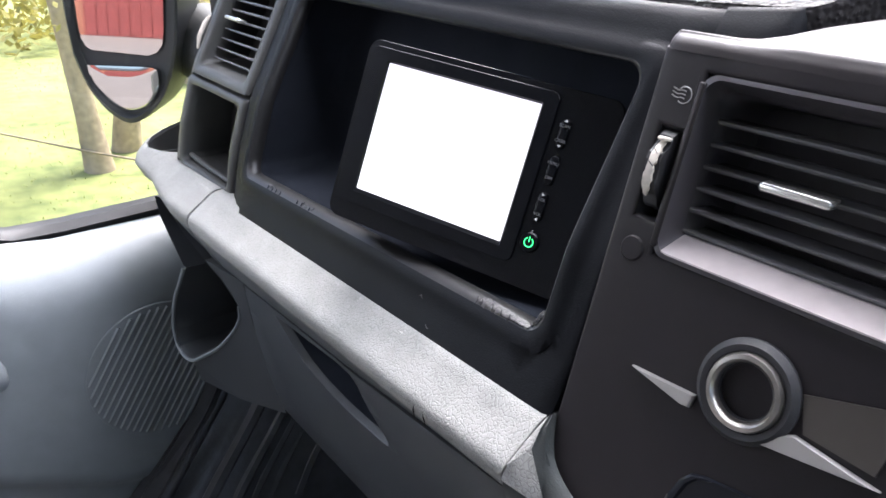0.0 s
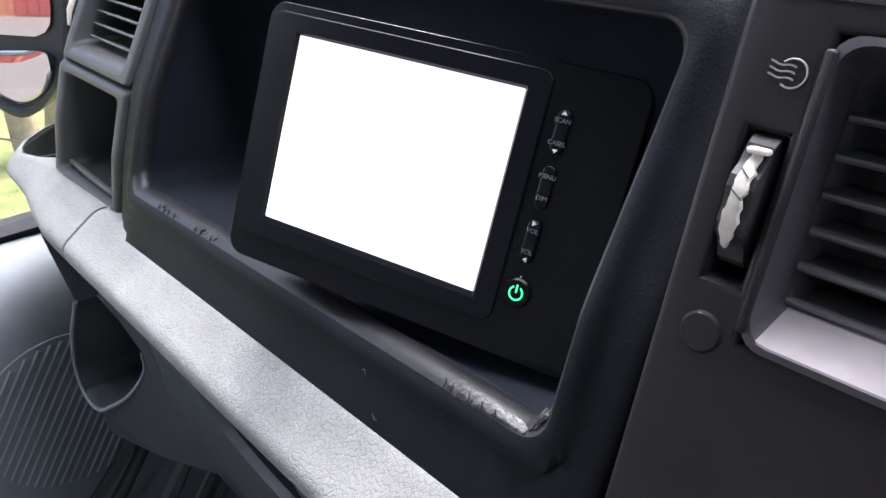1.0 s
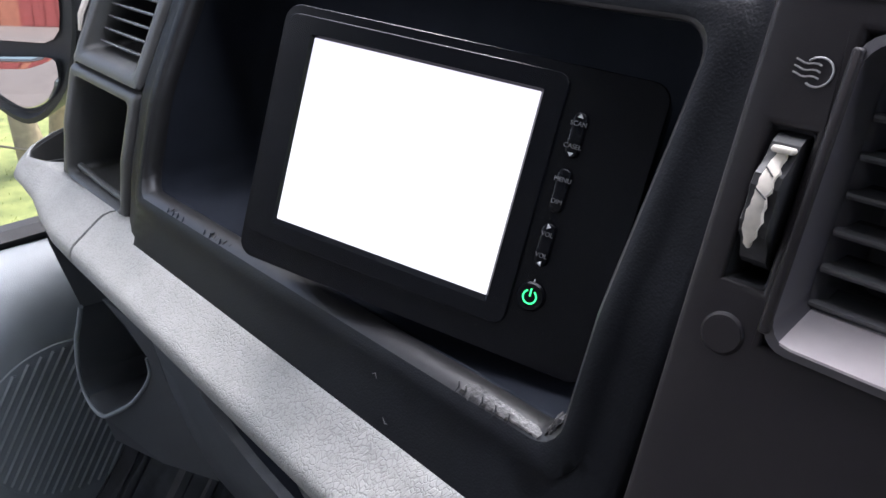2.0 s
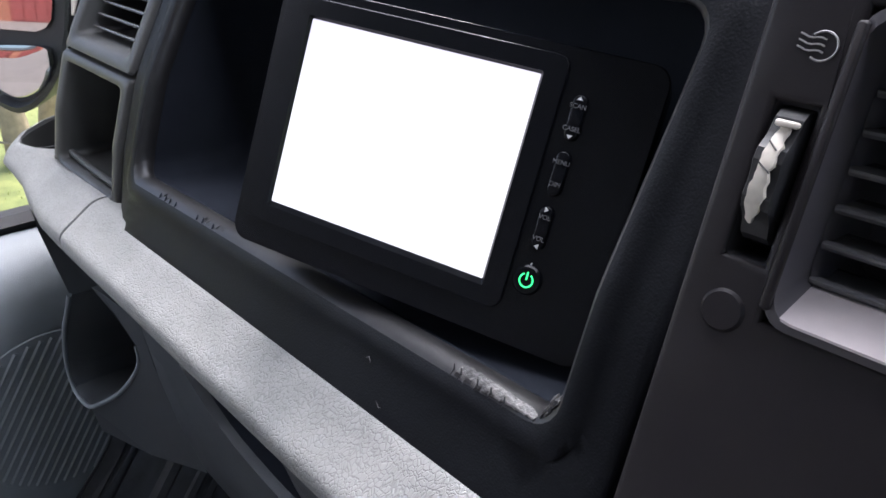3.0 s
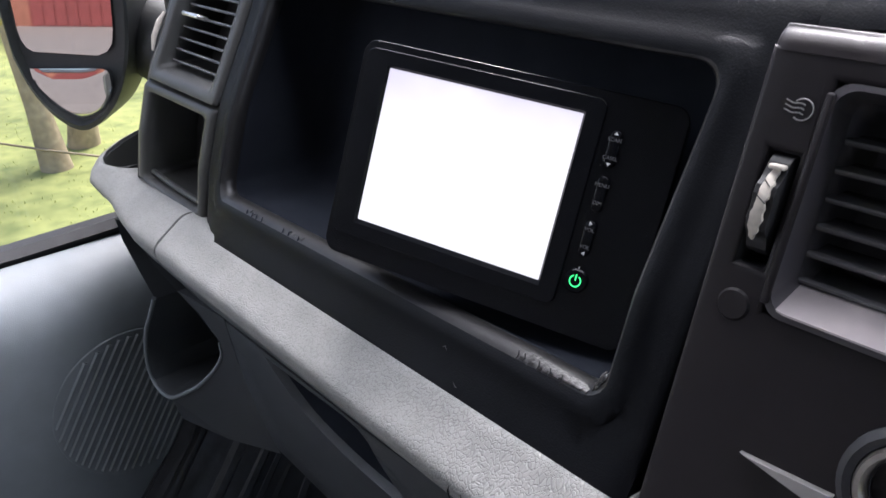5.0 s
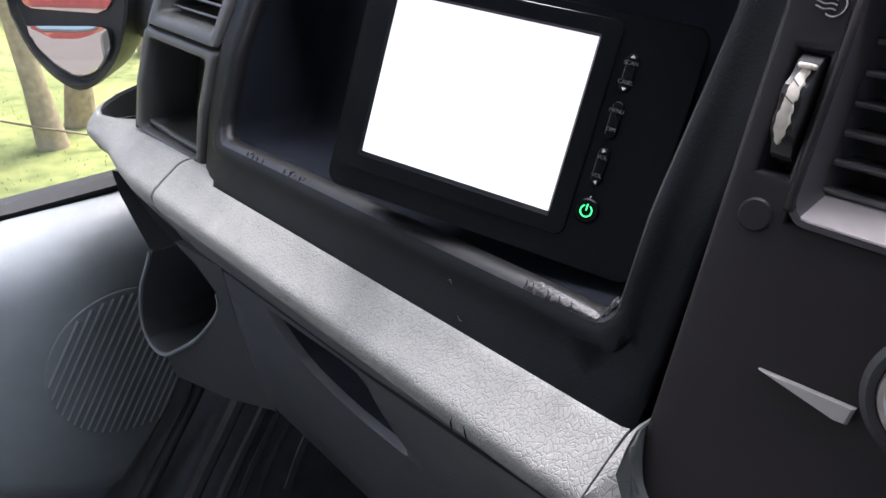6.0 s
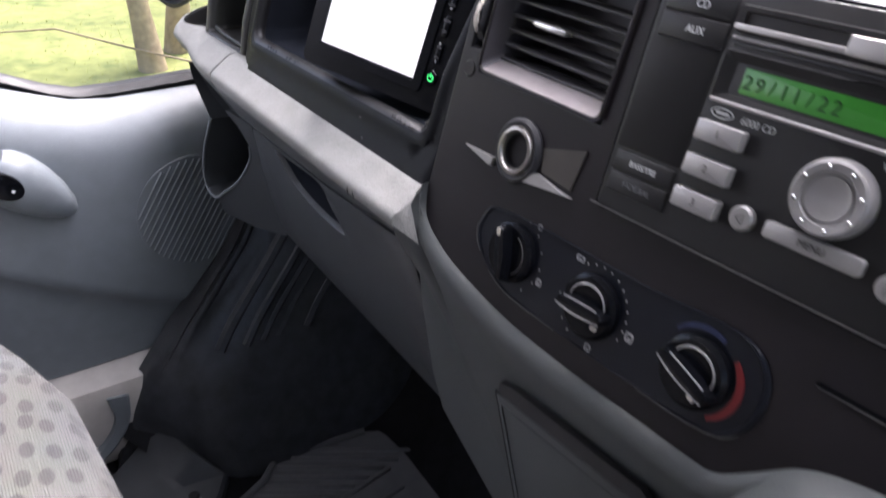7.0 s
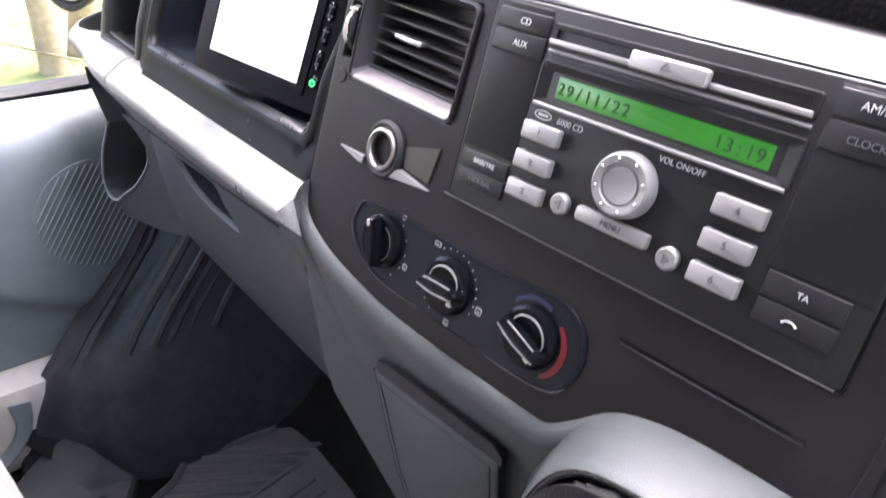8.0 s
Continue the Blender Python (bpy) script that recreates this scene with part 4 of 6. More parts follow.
# ---- centre console ----
EDGE = [(-0.1105, 1.612), (-0.1075, 1.599), (-0.1010, 1.587), (-0.084, 1.5768), (-0.050, 1.5665), (0.01, 1.5585), (0.072, 1.5575), (0.128, 1.5600), (0.165, 1.5615), (0.182, 1.5640), (0.198, 1.5770), (0.212, 1.5900), (0.228, 1.5980), (0.262, 1.6035), (0.305, 1.6072), (0.46, 1.620)]


def console_panel():
    console = thing("centre_console", "brown-black satin plastic centre console", "console", CON)
    bm = bmesh.new()
    xs = [-0.1105, -0.1015, -0.0905, -0.0865, 0.0315, 0.046, 0.19, 0.32, 0.46]
    zs = [1.635, 1.655, 1.688, 1.708, 1.7215, 1.7625, 1.787, 1.7955]
    grid = {}

    def v(x, z):
        if (x, z) not in grid:
            grid[x, z] = bm.verts.new((ca(x), cb(z), 0.0))
        return grid[x, z]
    for x0, x1 in zip(xs, xs[1:]):
        for z0, z1 in zip(zs, zs[1:]):
            in_vent = -0.0865 <= x0 < 0.0315 and 1.708 <= z0 < 1.787
            in_slot = x0 == -0.1015 and 1.7215 <= z0 < 1.7625
            if not (in_vent or in_slot):
                bm.faces.new((v(x0, z0), v(x1, z0), v(x1, z1), v(x0, z1)))
    # lower part down to the curved edge
    line = [(p.x, p.z) for p in spline([(x, 0, z) for x, z in EDGE], 4)]
    verts = [bm.verts.new((ca(x), cb(z), 0.0)) for x, z in line]
    ordered = [v(x, 1.635) for x in xs]
    bm.faces.new(verts + ordered[::-1])
    geo = bmesh.ops.extrude_face_region(bm, geom=bm.faces[:])
    moved = [g for g in geo["geom"] if isinstance(g, bmesh.types.BMVert)]
    bmesh.ops.translate(bm, verts=moved, vec=(0, 0, -0.03))
    bmesh.ops.recalc_face_normals(bm, faces=bm.faces)
    rim = [e for e in bm.edges if len(e.link_faces) == 2 and e.calc_face_angle(0) > 1.0 and max(q.co.z for q in e.verts) > -0.001 and min(q.co.z for q in e.verts) > -0.001]
    bmesh.ops.bevel(bm, geom=rim, offset=0.0022, segments=3, profile=0.6, affect="EDGES")
    part("face_panel", bm, M_CONSOLE, console, sharp=40)
    # rounded hood above the face
    bm = bmesh.new()
    short = [(1.794, 0.0), (1.798, -0.001), (1.8015, -0.004), (1.8035, -0.010), (1.8035, -0.05)]
    tall = [(1.794, 0.0), (1.799, -0.0012), (1.805, -0.007), (1.819, -0.040), (1.830, -0.08)]
    rows = []
    for x, d, t in ((-0.1105, 0.0030, 0), (-0.1100, 0.0014, 0), (-0.1088, 0.0004, 0), (-0.106, -0.0002, 0), (-0.101, -0.0003, 0), (-0.080, -0.0003, 0.0), (-0.073, 0, 0.08), (-0.066, 0, 0.35), (-0.058, 0, 0.75), (-0.050, 0, 0.95), (-0.038, 0, 1), (0.012, 0, 1), (0.2, 0, 1), (0.46, 0.0, 1)):
        prof = spline([(0, cb(p[0] + (q[0] - p[0]) * t), p[1] + (q[1] - p[1]) * t - d) for p, q in zip(short, tall)], 4)
        rows.append([(ca(x), p.y, p.z) for p in prof] + [(ca(x), cb(1.79), -0.08), (ca(x), cb(1.79), -0.01)])
    loft(bm, rows)
    part("hood", bm, M_CONSOLE, console, sharp=50)
    # main vent: bezel with a wide sloping lower ledge
    bm = bmesh.new()
    o = rr(ca(-0.0275), cb(1.7475), 0.119, 0.082, 0.007, 5)
    i1 = rr(ca(-0.0275), cb(1.7475), 0.115, 0.078, 0.007, 5)
    i2 = rr(ca(-0.0275), cb(1.7475) + 0.0025, 0.111, 0.0675, 0.006, 5)
    i3 = rr(ca(-0.0275), cb(1.7475) + 0.003, 0.108, 0.064, 0.006, 5)
    loft(bm, [flat(o, -0.002), flat(o, 0.0012), flat(i1, 0.0016), flat(i2, -0.0135), flat(i3, -0.018), flat(i3, -0.055)], False, True)
    vent = part("air_vent", bm, M_VENT, console, "rectangular air vent with a shiny lower ledge", sharp=45)
    # lower ledge: the reflection on it is put into its pale colour
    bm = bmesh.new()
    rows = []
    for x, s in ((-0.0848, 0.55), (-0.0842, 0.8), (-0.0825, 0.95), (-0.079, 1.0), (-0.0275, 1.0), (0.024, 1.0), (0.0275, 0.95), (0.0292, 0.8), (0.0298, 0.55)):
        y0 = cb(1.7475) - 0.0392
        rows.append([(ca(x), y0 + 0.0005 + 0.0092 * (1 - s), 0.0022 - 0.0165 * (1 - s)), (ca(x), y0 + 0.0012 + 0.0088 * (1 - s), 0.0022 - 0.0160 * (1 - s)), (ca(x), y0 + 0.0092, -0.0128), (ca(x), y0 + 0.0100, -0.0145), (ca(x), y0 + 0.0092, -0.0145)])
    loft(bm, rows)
    part("vent_ledge", bm, M_LEDGE_SHEEN, vent, "lower ledge, coloured pale for its sheen", sharp=40)
    bm = bmesh.new()
    loft(bm, [flat(rr(ca(-0.0275), cb(1.7475) + 0.003, 0.1105, 0.0668, 0.006, 5), -0.0134), flat(rr(ca(-0.0275), cb(1.7475) + 0.003, 0.1068, 0.0630, 0.006, 5), -0.0175), flat(rr(ca(-0.0275), cb(1.7475) + 0.003, 0.1066, 0.0628, 0.006, 5), -0.053)], False, True)
    part("duct", bm, M_VENT, vent)
    place = lambda x, z: Matrix.Translation((ca(x), cb(z), -0.0125)) @ Matrix.Rotation(radians(8), 4, "X")
    vent_slats(vent, -0.0822, 0.0272, 1.7150, 1.7740, 6, place, -0.0375, 3, 0.017)
    for x in (-0.0865, 0.0315):
        bm = bmesh.new()
        block(bm, ca(x), cb(1.7475), 0.003, 0.074, -0.001, 0.0028, 0.001, 0.0008)
        part("bezel_edge", bm, M_CONSOLE, vent)
    # thumb wheel in its slot
    bm = bmesh.new()
    o = rr(ca(-0.096), cb(1.742), 0.0112, 0.0425, 0.0012, 3)
    i1 = rr(ca(-0.096), cb(1.742), 0.0098, 0.0408, 0.001, 3)
    loft(bm, [flat(o, -0.0015), flat(i1, -0.0030), flat(i1, -0.024)], False, True)
    slot = part("wheel_slot", bm, M_MATT, console, "narrow slot of the vent thumb wheel")
    bm = bmesh.new()
    n = 40
    loops = []
    for k, a in enumerate((-0.0042, -0.0036, 0.0036, 0.0042)):
        R = 0.0180 if k in (0, 3) else 0.0194
        loops.append([(ca(-0.096) + a, cb(1.7445) + (R + (0.0013 if j % 4 < 2 else 0.0)) * math.cos(2 * math.pi * j / n), -0.0135 + (R + (0.0013 if j % 4 < 2 else 0.0)) * math.sin(2 * math.pi * j / n)) for j in range(n)])
    loft(bm, loops)
    part("thumb_wheel", bm, M_BLACK, slot, "black notched thumb wheel", sharp=25)
    bm = bmesh.new()
    rows = []
    for j in range(21):
        a = radians(54 + 74 * j / 20)
        w = float(np.interp(j, [0, 3, 4, 5, 8, 9, 10, 14, 17, 20], [0.0013, 0.0015, 0.0020, 0.0019, 0.0021, 0.0015, 0.0019, 0.0024, 0.0019, 0.0006]))
        c = -0.096 + 0.0007 - 0.0013 * (j / 20) + 0.00025 * math.sin(j * 1.9)
        R = 0.0212 + 0.00012 * math.sin(j * 2.7)
        rows.append([(ca(c) + s * w, cb(1.7445) + (R + d) * math.cos(a), -0.0135 + (R + d) * math.sin(a)) for s, d in ((-1, -0.001), (-0.9, 0.0004), (0, 0.0007), (0.9, 0.0004), (1, -0.001))])
    loft(bm, rows)
    pointer = part("wheel_pointer", bm, M_WHITE, slot, "worn white pointer strip, partly peeled", sharp=50)
    for j, w in ((8.6, 0.0017), (4.4, 0.0013)):
        a = radians(54 + 74 * j / 20)
        bm = bmesh.new()
        tube(bm, [(ca(-0.0958) + q * w, cb(1.7445) + 0.0219 * math.cos(a + 0.05 * q), -0.0135 + 0.0219 * math.sin(a + 0.05 * q)) for q in (-1, 0, 1)], 0.00022, 5)
        part("crack", bm, M_BLACK, pointer)
    bm = bmesh.new()
    block(bm, ca(-0.0952), cb(1.7572), 0.0052, 0.0018, 0.001, 0.0060, 0.0008, 0.0005)
    part("pointer_head", bm, M_WHITE, slot)
    # embossed lamp symbol and blanking disc
    bm = bmesh.new()
    sx, sz = ca(-0.0945), cb(1.7765)
    tube(bm, [(sx + 0.0036 * math.cos(radians(a)), sz + 0.0036 * math.sin(radians(a)), 0.0002) for a in range(-125, 141, 12)], 0.0003, 6)
    for k in range(3):
        tube(bm, [(sx + 0.0006 - 0.0011 * j, sz + 0.0016 - 0.0016 * k + 0.0003 * math.sin(j * 1.3) + 0.0001 * j, 0.0002) for j in range(7)], 0.00026, 6)
    part("demist_symbol", bm, M_SILVER, console, "embossed demist symbol")
    bm = bmesh.new()
    disc(bm, ca(-0.097), cb(1.707), 0.0062, -0.002, 0.0009, 0.0009, 28)
    part("blanking_disc", bm, M_CONSOLE, console)
    # fine seam under the radio, its bright glint put into the grey
    bm = bmesh.new()
    tube(bm, [(ca(0.044), cb(1.6655), 0.0012), (ca(0.12), cb(1.6682), 0.0024), (ca(0.20), cb(1.6710), 0.0024), (ca(0.314), cb(1.6748), 0.0024)], 0.0006, 6)
    part("radio_seam", bm, M_GLINT, console)
    # long coin slit, the light on its lower lip drawn as a line, and right-hand cubby
    xa, ya, xb, yb = ca(0.206), cb(1.6405), ca(0.313), cb(1.6448)
    bm = bmesh.new()
    loft(bm, [[(xa, ya - 0.0012, c), (xb, yb - 0.0012, c), (xb + 0.001, yb, c), (xb, yb + 0.0012, c), (xa, ya + 0.0012, c), (xa - 0.001, ya, c)] for c in (-0.001, 0.0007)])
    part("slit", bm, M_GLOSS, console)
    bm = bmesh.new()
    tube(bm, [(xa + (xb - xa) * k / 6, ya + (yb - ya) * k / 6 - 0.0016, 0.0004) for k in range(7)], [0.0003, 0.0005, 0.0006, 0.0006, 0.0005, 0.0005, 0.0003], 6)
    part("slit_lip", bm, M_GLINT, console)
    bm = bmesh.new()
    frame_ring(bm, rr(ca(0.39), cb(1.650), 0.10, 0.055, 0.006), rr(ca(0.39), cb(1.650), 0.086, 0.043, 0.005), 0.0, 0.0025)
    part("cubby_rim", bm, M_CONSOLE, console)
    bm = bmesh.new()
    block(bm, ca(0.39), cb(1.650), 0.087, 0.044, -0.001, 0.0006, 0.005)
    part("cubby_dark", bm, M_MATT, console)
    return console


console_panel()


def power_socket():
    ob = thing("power_socket", "round power socket with a worn chrome ring", "socket", CON)
    X, Zc = ca(-0.026), cb(1.6710)
    bm = bmesh.new()
    lay = lambda r, c: flat(oval(X, Zc, r, r * 1.05, 40), c)
    loft(bm, [lay(0.0215, 0.0), lay(0.0215, 0.002), lay(0.019, 0.0045), lay(0.0165, 0.004), lay(0.0158, 0.001)], False, False)
    part("collar", bm, M_MATT, ob)
    bm = bmesh.new()
    loft(bm, [lay(0.0160, 0.0), lay(0.0160, 0.0045), lay(0.0152, 0.0062), lay(0.0135, 0.0066), lay(0.0122, 0.0055), lay(0.0118, 0.003), lay(0.0116, -0.028)], False, True)
    part("ring", bm, M_RING, ob, "worn chrome ring", sharp=50)
    bm = bmesh.new()
    loft(bm, [lay(0.0116, 0.0022), lay(0.0112, 0.002), lay(0.011, -0.025)], False, True)
    part("bore", bm, M_MATT, ob)
    # silver wings to either side
    for pts in ([(-0.078, 1.6578), (-0.0455, 1.6592), (-0.0462, 1.6532), (-0.050, 1.6528)], [(-0.0165, 1.6538), (0.030, 1.6600), (-0.0035, 1.6640), (-0.0125, 1.6590)]):
        bm = bmesh.new()
        p2 = [(ca(x), cb(z)) for x, z in pts]
        cx, cy = sum(p[0] for p in p2) / 4, sum(p[1] for p in p2) / 4
        loft(bm, [flat(p2, -0.001), flat(p2, 0.0022), flat([(cx + (x - cx) * 0.9, cy + (y - cy) * 0.9) for x, y in p2], 0.003)])
        part("trim_wing", bm, M_WING, ob, "pointed silver trim wing")
    # slanting facet beside the ring
    bm = bmesh.new()
    q4 = [(-0.0060, 1.6800), (0.0300, 1.6905), (0.0265, 1.6640), (-0.0010, 1.6655)]
    loft(bm, [[(ca(x), cb(z), -0.001) for x, z in q4], [(ca(x), cb(z), 0.0005 + 0.0010 * max(0.0, (x + 0.006) / 0.036)) for x, z in q4]])
    part("socket_facet", bm, M_FACET, ob, "slanting bronze-grey facet", sharp=30)
    return ob


power_socket()


def heater_panel():
    ob = thing("heater_controls", "black heater control panel with three rotary knobs", "heater controls", CON)
    pts = [(-0.040, 1.622), (-0.030, 1.629), (0.02, 1.634), (0.10, 1.637), (0.15, 1.642), (0.172, 1.641), (0.186, 1.630), (0.190, 1.612), (0.184, 1.594), (0.168, 1.584), (0.12, 1.580), (0.02, 1.578), (-0.012, 1.582), (-0.034, 1.594), (-0.043, 1.608)]
    line = [(p.x, p.z) for p in spline([(x, 0, z) for x, z in pts + pts[:1]], 3)][:-1]
    p2 = [(ca(x), cb(z)) for x, z in line]
    cx, cy = ca(0.074), cb(1.608)
    k = lambda s: [(cx + (x - cx) * s, cy + (y - cy) * s) for x, y in p2]
    bm = bmesh.new()
    loft(bm, [flat(p2, -0.001), flat(p2, 0.001), flat(k(0.99), 0.0018), flat(k(0.975), 0.0018), flat(k(0.965), 0.0008)])
    part("plate", bm, M_PLATE, ob, "gloss black backing plate")
    # the highlight along the rim's lower edge, drawn as thin paler grey lines
    low = [(x, y) for x, y in p2[24:]]
    for a, b in ((0, 7), (8, 14), (15, 20)):
        bm = bmesh.new()
        piece = low[a:b]
        tube(bm, [(x, y, 0.0014) for x, y in piece], [0.0003] + [0.0006] * (len(piece) - 2) + [0.0003], 6)
        part("rim_highlight", bm, M_GLINT, ob, "pale line for the highlight along the rim")
    for i, (x, z, spin) in enumerate(((-0.003, 1.6075, 108), (0.072, 1.6075, 4), (0.149, 1.6105, -18))):
        m = Matrix.Translation((ca(x), cb(z), 0.001))
        bm = bmesh.new()
        lay = lambda r, c: flat(oval(0, 0, r, r, 36), c)
        loft(bm, [lay(0.0215, 0), lay(0.0210, 0.004), lay(0.0185, 0.006), lay(0.0165, 0.006)])
        knob = part("knob", bm, M_GLOSS, ob, "round heater knob", sharp=35)
        knob.matrix_basis = m @ Matrix.Rotation(radians(spin), 4, "Z")
        # grip: a narrow blade across the knob, with fine bright edges and a white mark
        bm = bmesh.new()
        bar = lambda s, c: flat([(-0.0185 * s, -0.0022), (-0.0175 * s, 0.0022), (-0.007, 0.0040 * s), (0.007, 0.0042 * s), (0.0175 * s, 0.0030), (0.0190 * s, 0.0), (0.0175 * s, -0.0034), (0.0, -0.0046 * s)], c)
        loft(bm, [bar(1.08, 0.005), bar(1.0, 0.0130), bar(0.94, 0.0145), bar(0.80, 0.0147)])
        part("grip", bm, M_GLOSS, knob, sharp=40)
        bm = bmesh.new()
        if i:
            tube(bm, [(-0.0178, -0.0026, 0.0138), (-0.009, -0.0040, 0.0143), (0.0, -0.0044, 0.0144), (0.009, -0.0038, 0.0143), (0.0172, -0.0030, 0.0138)], [0.0009, 0.0008, 0.0007, 0.0007, 0.0009], 6)
            arc = [(0.0138 * math.cos(radians(a)), 0.0022 + 0.0125 * math.sin(radians(a)), 0.0066) for a in range(4, 177, 8)]
            tube(bm, arc, [0.0005 + 0.0003 * math.sin(math.pi * k / (len(arc) - 1)) for k in range(len(arc))], 6)
            tube(bm, [(-0.0130, 0.0036, 0.0134), (0.0, 0.0044, 0.0142), (0.0130, 0.0038, 0.0134)], 0.0005, 6)
        else:
            tube(bm, [(0.0150 * math.cos(radians(a)), 0.0150 * math.sin(radians(a)), 0.0062) for a in range(200, 330, 10)], 0.0004, 6)
        part("bright_edge", bm, M_SILVER if i else M_GLINT, knob)
        bm = bmesh.new()
        if i:
            block(bm, 0.0098, -0.0098, 0.0046, 0.0024, 0.004, 0.0074, 0.0009, 0.0003)
        else:
            block(bm, 0.0150, 0.0006, 0.0052, 0.0030, 0.010, 0.0152, 0.0009, 0.0003)
        part("white_mark", bm, M_WHITE, knob)
    # printed scales
    for x, z, a0, a1, step in ((-0.003, 1.6075, -50, 75, 25), (0.072, 1.6075, -20, 120, 14), (0.072, 1.6075, 190, 245, 18)):
        for a in range(a0, a1 + 1, step):
            bm = bmesh.new()
            block(bm, 0, 0, 0.0013, 0.0013, 0, 0.0005, 0.0004, 0.0002, 2)
            part("scale_dot", bm, M_SCALE_PRINT, ob).matrix_basis = Matrix.Translation((ca(x) + 0.0265 * math.cos(radians(a)), cb(z) + 0.0265 * math.sin(radians(a)), 0.001))
    for x, z, w, h in ((0.013, 1.633, 0.004, 0.004), (0.026, 1.5995, 0.005, 0.005), (0.052, 1.630, 0.007, 0.004), (0.1035, 1.604, 0.006, 0.006), (0.079, 1.5825, 0.005, 0.005)):
        bm = bmesh.new()
        frame_ring(bm, rr(ca(x), cb(z), w, h, 0.0012, 2), rr(ca(x), cb(z), w * 0.6, h * 0.55, 0.0006, 2), 0.0006, 0.0012, 0.0002)
        block(bm, ca(x), cb(z) - h * 0.1, w * 0.3, h * 0.25, 0.0006, 0.0011, 0.0003, 0.0001, 2)
        part("printed_symbol", bm, M_SCALE_PRINT, ob)
    for a0, a1, mat in ((-52, 44, M_RED), (70, 140, M_BLUE)):
        bm = bmesh.new()
        seg = [radians(a0 + (a1 - a0) * q / 16) for q in range(17)]
        X, Y_ = ca(0.149), cb(1.6105)
        w = [(0.0024 if mat is M_RED else 0.0010) * math.sin(math.pi * (0.08 + 0.84 * q / 16)) for q in range(17)]
        ring = [(X + (0.0262 + w[q]) * math.cos(s), Y_ + (0.0262 + w[q]) * math.sin(s)) for q, s in enumerate(seg)] + [(X + 0.0240 * math.cos(s), Y_ + 0.0240 * math.sin(s)) for s in reversed(seg)]
        loft(bm, [flat(ring, 0.0006), flat(ring, 0.0016)])
        part("warm_scale" if mat is M_RED else "cold_scale", bm, mat, ob, "red warm scale" if mat is M_RED else "dark blue cold scale")
    return ob


heater_panel()


def car_radio():
    # the radio sits a touch askew in the console
    pivot = Vector((ca(0.11), cb(1.70), 0.0))
    ob = thing("car_radio", "dark grey car radio with a lit green display", "radio", CON @ Matrix.Translation(pivot) @ Matrix.Rotation(radians(1.9), 4, "Z") @ Matrix.Translation(-pivot))
    B = lambda z: cb(z)

    def slabp(name, x0, x1, z0, z1, c0, c1, mat, label="", r=0.0015, edge=0.0008, parent=ob):
        bm = bmesh.new()
        block(bm, (ca(x0) + ca(x1)) / 2, (B(z0) + B(z1)) / 2, x1 - x0, B(z1) - B(z0), c0, c1, r, edge)
        return part(name, bm, mat, parent, label)
    slabp("faceplate", 0.048, 0.315, 1.668, 1.799, 0.0, 0.0020, M_RADIO, r=0.003, edge=0.001)
    bm = bmesh.new()
    frame_ring(bm, rr(ca(0.1815), (B(1.668) + B(1.799)) / 2, 0.2706, B(1.799) - B(1.668) + 0.0036, 0.004), rr(ca(0.1815), (B(1.668) + B(1.799)) / 2, 0.2666, B(1.799) - B(1.668) - 0.0004, 0.003), -0.001, 0.0005, 0.0002)
    part("joint", bm, M_GLOSS, ob, "dark joint round the radio")
    slabp("side_panel", 0.0495, 0.0955, 1.7045, 1.7965, 0.0019, 0.0024, M_RADIO)
    slabp("side_panel", 0.2625, 0.3135, 1.7095, 1.7965, 0.0019, 0.0024, M_RADIO)
    for x0, x1, z0, z1 in ((0.053, 0.0955, 1.7810, 1.7925), (0.053, 0.0955, 1.767, 1.7800), (0.052, 0.0935, 1.6915, 1.7025), (0.052, 0.0935, 1.679, 1.6905),
                           (0.2635, 0.312, 1.782, 1.795), (0.2635, 0.312, 1.767, 1.781), (0.265, 0.305, 1.6955, 1.7085), (0.265, 0.305, 1.682, 1.6945)):
        slabp("key", x0, x1, z0, z1, 0.002, 0.0032, M_RADIO, r=0.001)
    # cassette-door style top: a long channel, the disc slot and the eject key
    bm = bmesh.new()
    frame_ring(bm, rr(ca(0.1785), B(1.784), 0.160, 0.0135, 0.002), rr(ca(0.1785), B(1.784), 0.152, 0.0065, 0.0015), 0.001, 0.0042)
    part("slot_frame", bm, M_RADIO, ob)
    slabp("disc_slot", 0.100, 0.257, 1.7715, 1.7735, 0.001, 0.0026, M_MATT, r=0.0006, edge=0.0003)
    bm = bmesh.new()
    tube(bm, [(ca(0.099), B(1.7748), 0.0032), (ca(0.178), B(1.7752), 0.0032), (ca(0.258), B(1.7748), 0.0032)], 0.0011, 8)
    part("slot_edge", bm, M_SILVER, ob, "bright ledge under the disc slot")
    for x0, x1 in ((0.0985, 0.1570), (0.2040, 0.2570)):
        slabp("slot_ledge", x0, x1, 1.7785, 1.7815, 0.002, 0.0052, M_SILVER, "bright ledge beside the eject key", r=0.0006, edge=0.0005)
    ej = slabp("eject_key", 0.1575, 0.2035, 1.7780, 1.7870, 0.003, 0.0095, M_SILVER, "long silver eject key", r=0.0015)
    bm = bmesh.new()
    X, Y_ = ca(0.1805), B(1.7825)
    tube(bm, [(X - 0.003, Y_ - 0.0012, 0.0096), (X, Y_ + 0.0024, 0.0096), (X + 0.003, Y_ - 0.0012, 0.0096), (X - 0.003, Y_ - 0.0012, 0.0096)], 0.0003, 5)
    part("eject_symbol", bm, M_KEY_PRINT, ej)
    # display in its bevelled window
    bm = bmesh.new()
    o = rr(ca(0.1785), B(1.7565), 0.162, 0.0270, 0.002)
